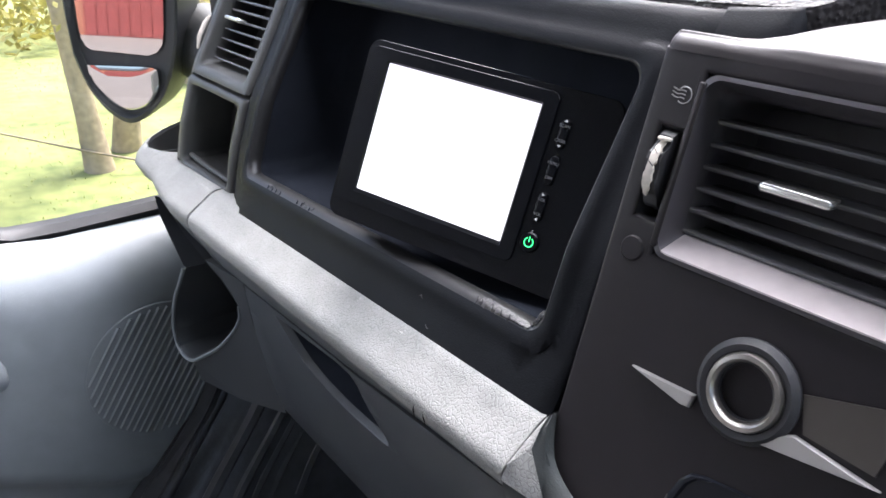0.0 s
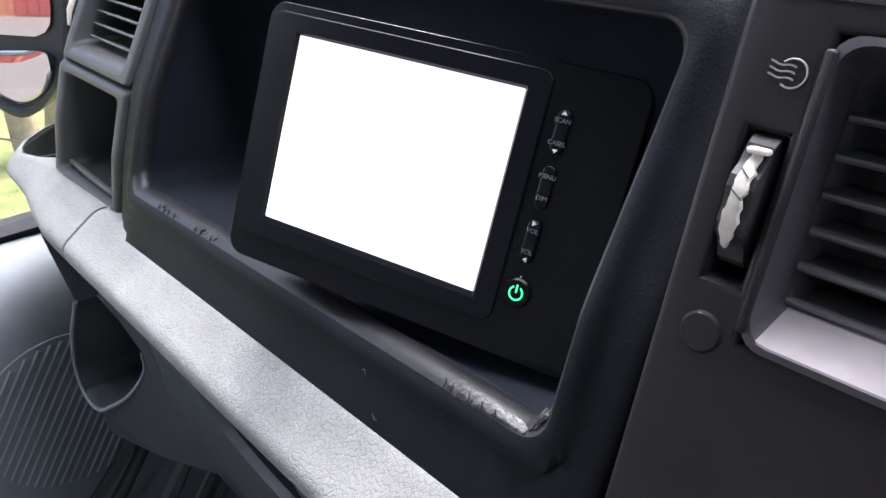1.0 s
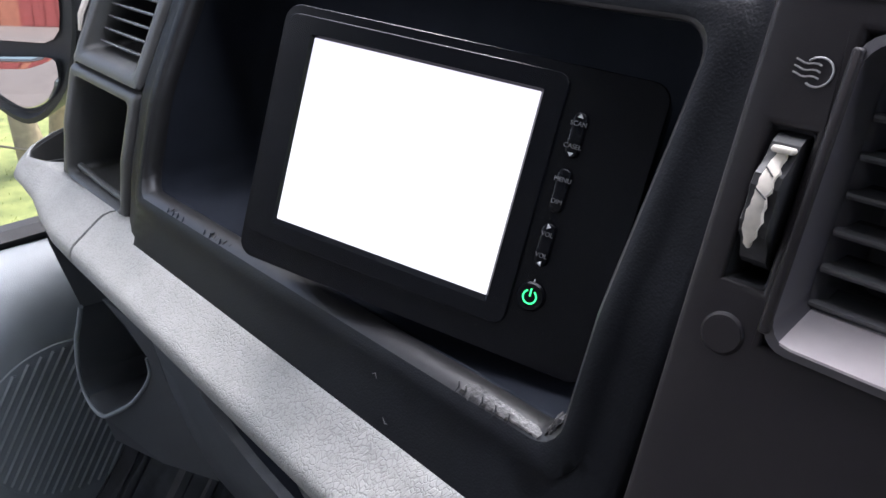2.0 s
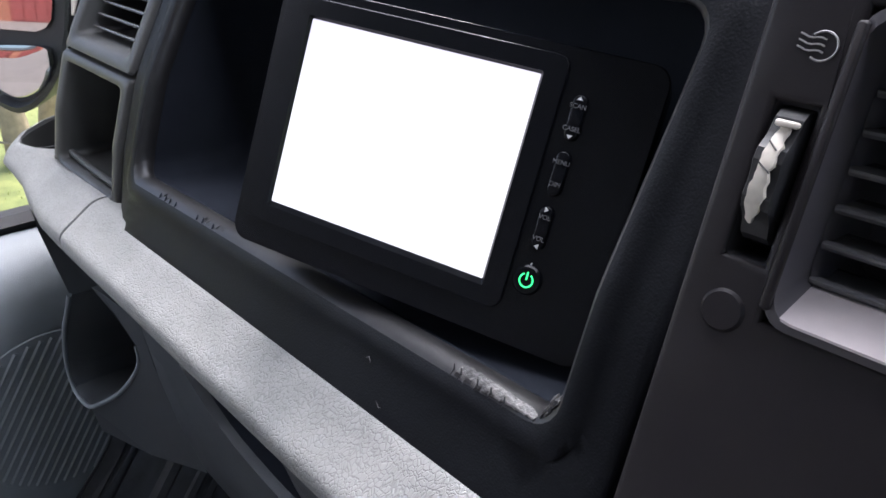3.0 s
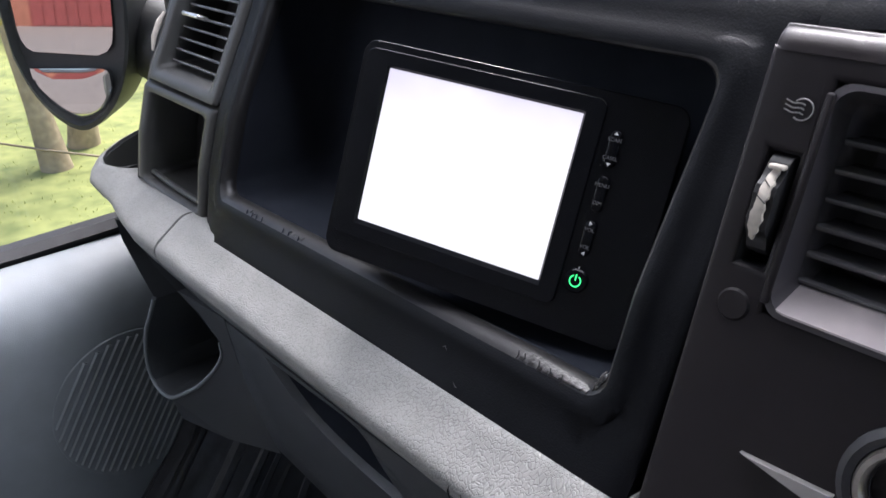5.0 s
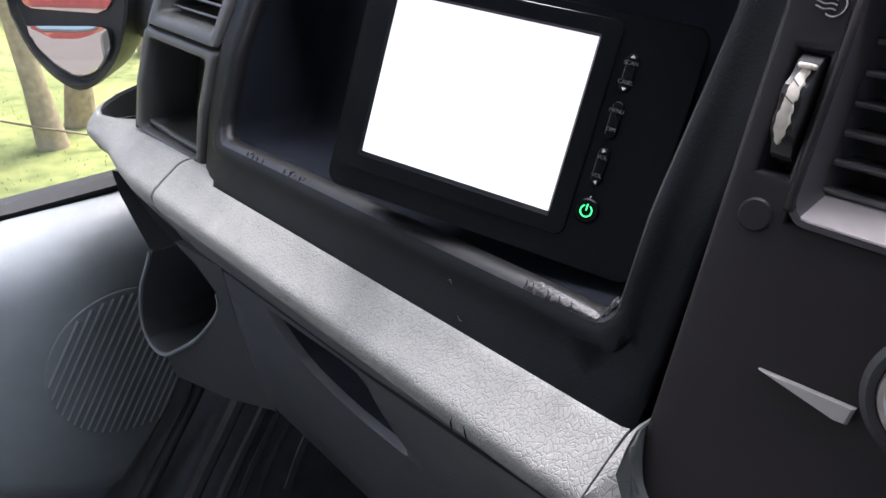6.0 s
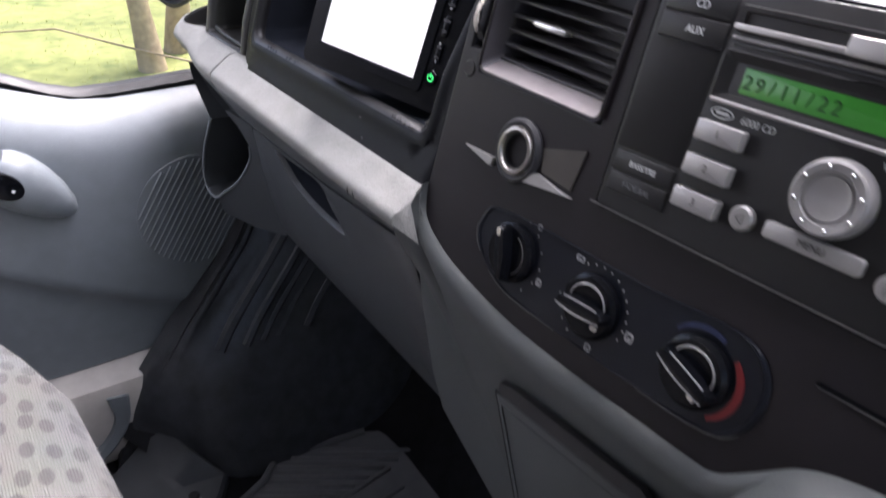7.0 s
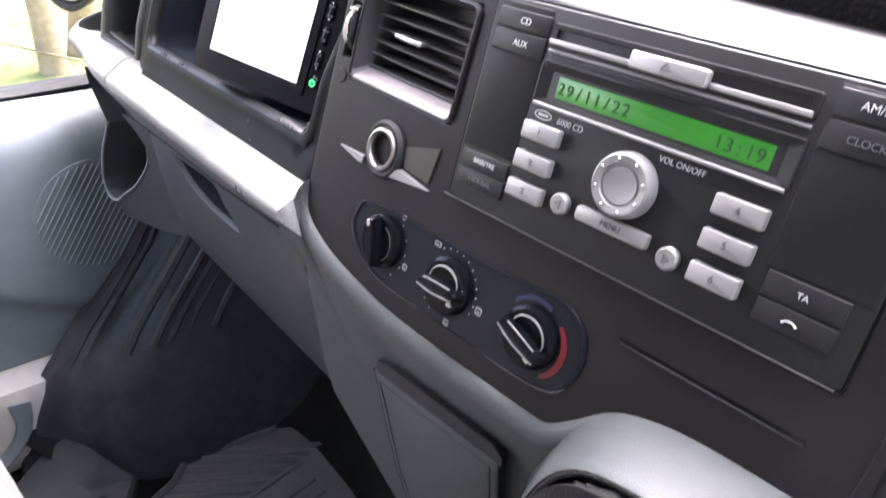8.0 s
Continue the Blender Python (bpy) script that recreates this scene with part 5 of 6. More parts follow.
    i1 = rr(ca(0.1790), B(1.75625), 0.1345, 0.0122, 0.001)
    loft(bm, [flat(o, 0.001), flat(o, 0.0036), flat(rr(ca(0.1785), B(1.7565), 0.160, 0.0250, 0.002), 0.0042), flat(rr(ca(0.1785), B(1.7563), 0.152, 0.0190, 0.002), 0.0030), flat(i1, 0.0004), flat(i1, 0.0002)], False, False)
    part("display_bezel", bm, M_RADIO, ob)
    bm = bmesh.new()
    tube(bm, [(ca(0.099), B(1.7443), 0.0040), (ca(0.1785), B(1.7443), 0.0040), (ca(0.258), B(1.7443), 0.0040)], 0.0012, 8)
    part("bezel_lower_edge", bm, M_SILVER, ob)
    lcd = slabp("display", 0.1115, 0.2465, 1.7500, 1.7625, 0.0, 0.0021, M_LCD, "lit green liquid crystal display", r=0.0006, edge=0.0002)
    for text, size, x, step in (("29/11/22", 0.0102, 0.1150, 0.0066), ("13:19", 0.0102, 0.2180, 0.0057)):
        for i, sign in enumerate(text):
            words(sign, size, M_DIGIT, lcd, ca(x + step * i), B(1.7556), 0.0023, "digit")
    # oval badge and printing
    bm = bmesh.new()
    frame_ring(bm, oval(ca(0.1075), B(1.7385), 0.0068, 0.0028, 28), oval(ca(0.1075), B(1.7385), 0.0060, 0.0021, 28), 0.0018, 0.0024, 0.0002)
    block(bm, ca(0.1075), B(1.7385), 0.0080, 0.0016, 0.0018, 0.0023, 0.0007, 0.0001)
    part("oval_badge", bm, M_PRINT, ob)
    words("6000 CD", 0.0052, M_PRINT, ob, ca(0.1285), B(1.7380), 0.0022)
    words("VOL ON/OFF", 0.0048, M_PRINT, ob, ca(0.2040), B(1.7385), 0.0022)
    for text, x, z, s, mm in (("CD", 0.076, 1.7865, 0.0058, M_PRINT), ("AUX", 0.076, 1.7735, 0.0056, M_PRINT), ("BASS/TRE", 0.073, 1.697, 0.0046, M_PRINT), ("FADE/BAL", 0.073, 1.6848, 0.0046, M_DIM_PRINT),
                              ("AM/FM", 0.283, 1.789, 0.0056, M_PRINT), ("CLOCK", 0.283, 1.774, 0.0052, M_DIM_PRINT), ("TA", 0.2845, 1.7020, 0.0046, M_PRINT)):
        words(text, s, mm, ob, ca(x), B(z), 0.0034)
    bm = bmesh.new()
    tube(bm, [(ca(0.2835) + 0.0036 * math.cos(radians(a)), B(1.6875) + 0.0026 * math.sin(radians(a)) - 0.001, 0.0034) for a in range(20, 161, 14)], [0.0009] + [0.0005] * 9 + [0.0009], 6)
    part("phone_symbol", bm, M_PRINT, ob)
    # station keys
    for i, (x0, z) in enumerate(((0.0985, 1.7285), (0.0985, 1.7105), (0.0985, 1.6925), (0.2285, 1.7285), (0.2285, 1.7105), (0.2285, 1.6925))):
        w = 0.0275
        k = slabp("station_key", x0, x0 + w, z - 0.0053, z + 0.0053, 0.001, 0.0078, M_SILVER, "silver numbered station key", r=0.0012)
        words(str(i + 1), 0.0060, M_KEY_PRINT, k, ca(x0 + w / 2), B(z), 0.0080, "number")
    slabp("menu_key", 0.1525, 0.2015, 1.6908, 1.6993, 0.001, 0.0068, M_SILVER, "long silver menu key", r=0.002)
    words("MENU", 0.0050, M_KEY_PRINT, ob, ca(0.1775), B(1.6952), 0.0070)
    for x, s in ((0.1395, -1), (0.2150, 1)):
        bm = bmesh.new()
        disc(bm, ca(x), B(1.6955 - 0.033 * (x - 0.11)), 0.0066, 0.001, 0.0066, 0.0012, 28)
        k = part("arrow_key", bm, M_SILVER, ob, "round silver arrow key")
        bm = bmesh.new()
        X, Y_ = ca(x), B(1.6955 - 0.033 * (x - 0.11))
        tube(bm, [(X + s * 0.0024, Y_, 0.0068), (X - s * 0.0016, Y_ + 0.0028, 0.0068), (X - s * 0.0016, Y_ - 0.0028, 0.0068), (X + s * 0.0024, Y_, 0.0068)], 0.0003, 5)
        part("arrow", bm, M_KEY_PRINT, k)
    bm = bmesh.new()
    X, Y_ = ca(0.1770), B(1.7190)
    lay = lambda r, c: flat(oval(X, Y_, r * 0.96, r * 0.96, 48), c)
    loft(bm, [lay(0.0198, 0.001), lay(0.0196, 0.008), lay(0.0186, 0.0108), lay(0.0174, 0.0116), lay(0.0134, 0.0110), lay(0.0126, 0.0096), lay(0.0116, 0.0096), lay(0.0110, 0.0104), lay(0.0080, 0.0097), lay(0.0001, 0.0092)])
    knob = part("volume_knob", bm, M_SILVER, ob, "large silver volume knob with dished cap", sharp=35)
    for j in range(8):
        a = 2 * math.pi * (j + 0.4) / 8
        bm = bmesh.new()
        disc(bm, X + 0.0149 * math.cos(a), Y_ + 0.0149 * math.sin(a), 0.0011, 0.0108, 0.0124, 0.0006, 10)
        part("stud", bm, M_CHROME, knob)
    return ob


car_radio()


# ---- lower console and gear lever ----
def lower_console():
    ob = thing("lower_console", "grey moulded lower console with a storage lid", "console")
    line = [(p.x, p.z) for p in spline([(x, 0, z) for x, z in EDGE], 4)]
    cy = lambda x, z: 0.314 + 0.26 * (z - 1.70) + 0.03 * (x + 0.1)
    # rolled upper edge, falling to a plain front and round to the footwell side
    low = []
    for x, z in line:
        t = (x + 0.1105) / 0.5705
        low.append((0.10 + 0.36 * t, 1.30))
    bm = bmesh.new()
    rows = []
    for (x, z), (lx, lz) in zip(line, low):
        edge = [(x, cy(x, z) + 0.012, z + 0.004), (x, cy(x, z) - 0.0015, z + 0.0035), (x + 0.001, cy(x, z) - 0.006, z - 0.001), (x + 0.002, cy(x, z) - 0.0085, z - 0.010)]
        body = []
        for k in range(1, 9):
            s = k / 8
            bx = x + 0.002 + (lx - x) * s ** 1.1
            bz = z - 0.010 + (lz - z + 0.01) * s
            body.append((bx, 0.279 + 0.02 * s + 0.03 * (bx + 0.1) * (1 - s), bz))
        rows.append(edge + body)
    # the edge grows out of the beam at its seam
    sec = spline([(0, 0.300, 1.6080), (0, 0.2925, 1.6068), (0, 0.2800, 1.5995), (0, 0.2665, 1.5897), (0, 0.2632, 1.5815), (0, 0.2660, 1.5700), (0, 0.2770, 1.5560), (0, 0.2890, 1.5440)], 1)
    first = [(-0.1168, p.y, p.z) for p in sec] + [(-0.1168, 0.2935, 1.50), (-0.114, 0.299, 1.46), (-0.106, 0.302, 1.42), (-0.09, 0.304, 1.385)]
    mid = []
    for t in (0.0, 0.35, 0.7):
        mid.append([tuple(Vector(p).lerp(Vector(q), t)) for p, q in zip(first, rows[0])])
    side = [(x + 0.002, y + 0.16, z) for x, y, z in first]
    rows = [side] + mid + rows
    loft(bm, rows, False, False, closed=False)
    part("moulding", bm, M_MOULD, ob, sharp=60)
    # leather-grained cap where the beam meets the console
    bm = bmesh.new()
    loft(bm, [[(x, y - 0.0012, z + 0.0008) for x, y, z in row[:5]] for row in rows[1:4]], False, False, closed=False)
    part("beam_cap", bm, M_BEAM, ob, "pale grey leather-grained cap", sharp=60)
    # storage lid under the heater controls
    bm = bmesh.new()
    pts = [(0.008, 1.493), (0.154, 1.512), (0.162, 1.40), (0.15, 1.33), (0.075, 1.33), (0.035, 1.40)]
    y_at = lambda z: 0.2765 + 0.02 * (1.56 - z) / 0.26
    cx, cz = 0.09, 1.42
    k = lambda s: [(cx + (x - cx) * s, cz + (z - cz) * s) for x, z in pts]
    loft(bm, [[(x, y_at(z) + 0.012, z) for x, z in pts], [(x, y_at(z) - 0.0008, z) for x, z in pts], [(x, y_at(z) - 0.0014, z) for x, z in k(0.985)]])
    part("storage_lid", bm, M_MOULD, ob, "flat grey storage lid")
    bm = bmesh.new()
    tube(bm, [(x, y_at(z) - 0.0004, z) for x, z in [(cx + (x - cx) * 1.01, cz + (z - cz) * 1.01) for x, z in pts[1:] + pts[:1]]], 0.0011, 6)
    part("lid_joint", bm, M_BLACK, ob, "dark joint round the lid")
    bm = bmesh.new()
    inset = k(0.90)
    tube(bm, [(x, y_at(z) - 0.0014, z) for x, z in inset[4:] + inset[:3]], 0.0009, 6)
    part("lid_border", bm, M_MOULD, ob)
    # the finger gap's shade, laid on as a black strip; nothing is cut
    bm = bmesh.new()
    p2 = [(0.010, 1.4955), (0.012, 1.506), (0.030, 1.5115), (0.148, 1.5260), (0.158, 1.520), (0.158, 1.511), (0.148, 1.5120), (0.020, 1.4955)]
    loft(bm, [[(x, y_at(z) + 0.004, z) for x, z in p2], [(x, y_at(z) - 0.0009, z) for x, z in p2]])
    part("lid_gap_shade", bm, M_BLACK, ob, "dark strip for the shaded finger gap above the lid")
    return ob


lower_console()


def gear_lever():
    ob = thing("gear_lever", "dash-mounted gear lever with black leather boot", "gear lever")
    # pod that carries the boot: a rounded mouth that faces the seats
    axis = Vector((0.10, -0.62, 0.72)).normalized()
    right = Vector((1, 0.03, 0.0)).normalized()
    fwd = axis.cross(right)
    c0 = Vector((0.302, 0.246, 1.534))

    lip = [(0.178, 1.451), (0.1875, 1.4885), (0.1965, 1.5295), (0.2099, 1.564), (0.2287, 1.5870), (0.2523, 1.5980), (0.2800, 1.6040), (0.3132, 1.6065), (0.37, 1.6070), (0.41, 1.594), (0.425, 1.57), (0.425, 1.50), (0.40, 1.455), (0.34, 1.435), (0.26, 1.428), (0.20, 1.433)]
    lip = [(p.x, p.z) for p in spline([(x, 0, z) for x, z in lip + lip[:1]], 3)][:-1]

    def mouth(off, y):
        out = []
        for x, z in lip:
            d = Vector((x - c0.x, 0, z - c0.z)).normalized()
            f = off * (1 - 0.55 * max(0.0, d.z) ** 2)
            out.append(Vector((x + d.x * f, y, z + d.z * f)))
        return out
    bm = bmesh.new()
    loft(bm, [mouth(o, y) for o, y in ((0.026, 0.312), (0.0195, 0.2925), (0.0155, 0.2862), (0.0110, 0.2795), (0.0068, 0.2705), (0.0036, 0.2628), (0.0016, 0.2588), (0.0, 0.2574), (-0.0015, 0.2582), (-0.0030, 0.2625), (-0.0040, 0.285))], False, False)
    part("pod", bm, M_MOULD, ob, "smooth grey pod round the boot", sharp=60)
    bm = bmesh.new()
    loops = []
    tip = Vector((0.309, 0.174, 1.643))
    for i, (s_, pull) in enumerate(((1.0, 0.0), (0.97, -0.02), (0.88, -0.05), (0.76, -0.03), (0.63, 0.07), (0.50, 0.21), (0.38, 0.40), (0.28, 0.61), (0.20, 0.84), (0.17, 1.0))):
        base = mouth(-0.004, 0.262)
        cen = c0.lerp(tip, max(0.0, pull)) + Vector((0, -pull * 0.3 if pull < 0 else 0, 0))
        amp = 0.075 if 1 < i < 9 else 0.0
        loops.append([cen + (p - Vector((c0.x, 0.262, c0.z))) * s_ * (1 + amp * math.sin(7 * 2 * math.pi * k / 48 + i * 0.55) + 0.5 * amp * math.sin(11 * 2 * math.pi * k / 48 - i)) for k, p in enumerate(base)])
    loft(bm, loops)
    boot = part("boot", bm, M_LEATHER, ob, "creased black leather boot", sharp=70)
    bm = bmesh.new()
    for q in (12, 13):
        tube(bm, [lp[q] + Vector((0, -0.0012, 0.0012)) for lp in loops[1:8]], 0.0013, 6)
    part("seam", bm, M_LEATHER, boot, "stitched double seam")
    bm = bmesh.new()
    ring = mouth(-0.0030, 0.2592)
    tube(bm, ring + ring[:1], 0.0024, 8, False)
    part("piping", bm, M_LEATHER, boot, "rolled leather edge")
    kc = Vector((0.3135, 0.1515, 1.6645))
    bm = bmesh.new()
    tube(bm, [tip - axis * 0.03, kc - axis * 0.02], 0.010, 16)
    part("shaft", bm, M_CHROME, ob)
    bm = bmesh.new()
    loops = []
    m = Matrix((right, -fwd, axis)).transposed().to_4x4()
    m.translation = kc
    for r, h in ((0.012, -0.030), (0.018, -0.026), (0.025, -0.014), (0.0275, 0.0), (0.026, 0.010), (0.023, 0.016), (0.0222, 0.0162)):
        loops.append(flat(oval(0, 0, r, r, 36), h))
    loft(bm, loops)
    knob = part("knob", bm, M_GLOSS, ob, "gloss black gear knob")
    knob.matrix_basis = m
    bm = bmesh.new()
    loft(bm, [flat(oval(0, 0, 0.0222, 0.0222, 36), 0.0160), flat(oval(0, 0, 0.0205, 0.0205, 36), 0.0185), flat(oval(0, 0, 0.012, 0.012, 36), 0.0205), flat(oval(0, 0, 0.0005, 0.0005, 36), 0.0212)])
    cap = part("cap", bm, M_CAP, knob, "domed chrome cap", sharp=60)
    bm = bmesh.new()
    for x in (-0.008, 0.0, 0.008):
        block(bm, x, 0, 0.0016, 0.014, 0.019, 0.0214, 0.0005, 0.0002, 2)
    block(bm, 0, 0, 0.016, 0.0016, 0.019, 0.0214, 0.0005, 0.0002, 2)
    part("gate_lines", bm, M_INK, knob)
    for i, (x, y) in enumerate(((-0.008, 0.0105), (-0.008, -0.0105), (0.0, 0.0105), (0.0, -0.0105), (0.008, 0.0105))):
        words(str(i + 1), 0.007, M_INK, knob, x, y, 0.0212, "number")
    return ob


gear_lever()


# ---- monitor in the recess ----
def monitor():
    u = Vector((0.1065, 0.036, -0.010)).normalized()
    v0 = Vector((-0.0025, 0.029, 0.081))
    n = u.cross(v0).normalized()
    v = n.cross(u)
    m = Matrix((u, v, n)).transposed().to_4x4()
    m.translation = (-0.2612, 0.3345, 1.709)
    ob = thing("monitor", "black gloss reversing monitor with a blank white screen", "monitor", m)
    x0, x1, y0, y1 = -0.0738, 0.106, -0.0655, 0.0558
    cx, cy, w, h = (x0 + x1) / 2, (y0 + y1) / 2, x1 - x0, y1 - y0
    bm = bmesh.new()
    loft(bm, [flat(rr(cx, cy, w - 0.012, h - 0.012, 0.006), -0.022), flat(rr(cx, cy, w - 0.003, h - 0.003, 0.008), -0.016), flat(rr(cx, cy, w, h, 0.008), 0.0010), flat(rr(cx, cy, w, h, 0.008), 0.0018), flat(rr(cx, cy, w - 0.0008, h - 0.0008, 0.0077), 0.0024)])
    part("housing", bm, M_GLOSS, ob, "gloss black housing", sharp=25)
    # flat plate round the screen, with a sloping inner edge
    bm = bmesh.new()
    outer = rr(-0.0012, -0.0005, 0.1370, 0.1042, 0.005)
    loft(bm, [flat(outer, 0.002), flat(outer, 0.0040), flat(rr(-0.0012, -0.0005, 0.1364, 0.1036, 0.0048), 0.0043), flat(rr(0.001, -0.0006, 0.1140, 0.0890, 0.0010), 0.0043), flat(rr(0.001, 0.0, 0.1114, 0.0854, 0.0004), 0.0026)], False, False)
    part("bezel", bm, M_GLOSS, ob, sharp=20)
    bm = bmesh.new()
    block(bm, 0.001, 0, 0.1114, 0.0854, 0.002, 0.0029, 0.0006, 0.0002)
    part("screen", bm, M_SCREEN, ob, "blank glowing white screen")
    bx = 0.0753
    for y, up, dn, turn in ((0.0296, "SCAN", "CASEL", 0), (0.0074, "MENU", "DIM", None), (-0.0149, "VOL", "VOL", 1)):
        bm = bmesh.new()
        block(bm, bx, y, 0.0058, 0.0180, 0.002, 0.0046, 0.0028, 0.0008)
        k = part("rocker_button", bm, M_GLOSS, ob, "oval black rocker button")
        words(up, 0.0026, M_DIM_PRINT, k, bx, y + 0.0044, 0.0048)
        words(dn, 0.0026, M_DIM_PRINT, k, bx, y - 0.0044, 0.0048)
        if turn is not None:
            for q in (1, -1):
                bm = bmesh.new()
                cy_ = y + q * 0.0075
                tri = [(-0.0012, -0.0007), (0.0012, -0.0007), (0.0, 0.0008)] if not turn else [(-0.0008, -0.0011), (-0.0008, 0.0011), (0.0009, 0.0)]
                tri = [(bx + q * a, cy_ + q * b) for a, b in tri]
                loft(bm, [flat(tri, 0.0044), flat(tri, 0.0049)])
                part("arrow", bm, M_PRINT, k)
    bm = bmesh.new()
    disc(bm, bx, -0.0368, 0.0062, 0.002, 0.0042, 0.0008, 28)
    p = part("power_button", bm, M_GLOSS, ob, "round power button")
    bm = bmesh.new()
    tube(bm, [(bx + 0.0028 * math.cos(radians(a)), -0.0368 + 0.0028 * math.sin(radians(a)), 0.0044) for a in range(120, 421, 15)], 0.00032, 6)
    tube(bm, [(bx, -0.0368 + 0.0003, 0.0044), (bx, -0.0368 + 0.0035, 0.0044)], 0.00032, 6)
    part("power_symbol", bm, M_GREEN, p, "lit green power symbol")
    bm = bmesh.new()
    block(bm, bx, -0.0300, 0.0005, 0.0011, 0.003, 0.0037, 0.0002, 0.0001, 2)
    part("print_tick", bm, M_PRINT, ob)
    bm = bmesh.new()
    block(bm, 0.0, -0.005, 0.06, 0.05, -0.075, -0.020, 0.004)
    part("bracket", bm, M_MATT, ob)
    return ob


monitor()


# ---- outside ----
def wing_mirror():
    n = Vector((0.55, -0.83, 0.06)).normalized()
    u = Vector((0.83, 0.55, 0)).normalized()
    v = n.cross(u) * -1 if n.cross(u).z < 0 else n.cross(u)
    m = Matrix((u, v, n)).transposed().to_4x4()
    m.translation = (-1.112, 0.388, 1.68)
    ob = thing("wing_mirror", "black door mirror with a main and a wide-angle glass", "mirror", m)
    pts = [(-0.088, -0.055), (-0.095, 0.02), (-0.096, 0.12), (-0.085, 0.19), (-0.03, 0.21), (0.07, 0.21), (0.105, 0.17), (0.108, 0.05), (0.100, -0.03), (0.078, -0.09), (0.045, -0.130), (0.005, -0.150), (-0.035, -0.135), (-0.068, -0.10)]
    line = [(p.x, p.y) for p in spline([(x, y, 0) for x, y in pts + pts[:1]], 4)][:-1]
    k = lambda s, dy=0: [(0.005 + (x - 0.005) * s, 0.03 + (y - 0.03) * s + dy) for x, y in line]
    bm = bmesh.new()
    loft(bm, [flat(k(0.5), -0.095), flat(k(0.78), -0.08), flat(k(0.94), -0.05), flat(k(1.01), -0.005), flat(k(1.02), 0.008), flat(k(0.98), 0.010), flat(k(0.95), -0.002)], True, True)
    part("housing", bm, M_BLACK, ob, "black mirror housing", sharp=50)
    top = [(-0.058, -0.047), (0.046, -0.047), (0.062, -0.041), (0.072, -0.030), (0.077, -0.01), (0.082, 0.05), (0.084, 0.15), (0.06, 0.185), (-0.05, 0.185), (-0.078, 0.15), (-0.080, 0.03), (-0.079, -0.015), (-0.076, -0.031), (-0.069, -0.042)]
    low = [(-0.066, -0.070), (0.0, -0.066), (0.056, -0.064), (0.064, -0.076), (0.058, -0.100), (0.036, -0.124), (0.0, -0.137), (-0.036, -0.126), (-0.062, -0.098)]
    bm = bmesh.new()
    loft(bm, [flat([(x, y) for x, y in top], -0.001), flat(top, 0.002)])
    part("main_glass", bm, M_MIRROR, ob, "flat main mirror glass")
    bm = bmesh.new()
    cx, cy = -0.005, -0.098
    low = [(p.x, p.y) for p in spline([(x, y, 0) for x, y in low + low[:1]], 4)][:-1]
    rings = [flat(low, -0.001), [(x, y, 0.002 + 0.10 * (y - cy + 0.03)) for x, y in low]]
    for s, h in [(1 - q / 12, 0.002 + 0.0042 * (1 - (1 - q / 12) ** 2)) for q in range(1, 12)]:
        rings.append([(x, y, h + 0.10 * (y - cy + 0.03)) for x, y in [(cx + (x - cx) * s, cy + (y - cy) * s) for x, y in low]])
    loft(bm, rings)
    part("wide_glass", bm, M_MIRROR, ob, "curved wide-angle mirror glass", sharp=80)
    bm = bmesh.new()
    tube(bm, [(0.075, -0.020, -0.074), (0.105, -0.034, -0.072), (0.14, -0.052, -0.070), (0.20, -0.066, -0.070), (0.30, -0.075, -0.075)], [0.056, 0.062, 0.062, 0.058, 0.060], 20)
    part("arm", bm, M_BLACK, ob, "black mirror arm")
    return ob


wing_mirror()

M_GRASS = material("meadow_grass", (0.13, 0.18, 0.04), 0.9, vary=0.35, scale=7, wear=1.6, second=(0.26, 0.27, 0.085), bump=0.6, grain=60)
M_BLADE = material("grass_blades", (0.25, 0.31, 0.085), 0.7, vary=0.4, scale=3, wear=0.9, second=(0.33, 0.34, 0.12))


def see_through(m, share):
    """Lets daylight shine through thin leaves."""
    n, l = m.node_tree.nodes, m.node_tree.links
    b, o = n["Principled BSDF"], n["Material Output"]
    tr = n.new("ShaderNodeBsdfTranslucent")
    mix = n.new("ShaderNodeMixShader")
    mix.inputs[0].default_value = share
    l.new(b.inputs["Base Color"].links[0].from_socket, tr.inputs["Color"])
    l.new(b.outputs[0], mix.inputs[1])
    l.new(tr.outputs[0], mix.inputs[2])
    l.new(mix.outputs[0], o.inputs["Surface"])


see_through(M_BLADE, 0.7)
M_BARK = material("grey_brown_bark", (0.40, 0.31, 0.20), 0.9, vary=0.35, scale=25, bump=1.0, grain=60)
M_LEAF = material("yellowing_leaves", (0.22, 0.22, 0.05), 0.6, vary=0.4, scale=2, second=(0.38, 0.32, 0.09))
see_through(M_LEAF, 0.4)
M_GRAVEL = material("pale_drive", (0.22, 0.185, 0.165), 0.9, vary=0.25, scale=30, bump=0.6, grain=80)
M_BRICK = material("red_painted_boards", (0.24, 0.05, 0.045), 0.7, vary=0.2, scale=8)
M_BRICK2 = material("orange_brick", (0.36, 0.14, 0.09), 0.85, vary=0.25, scale=30)


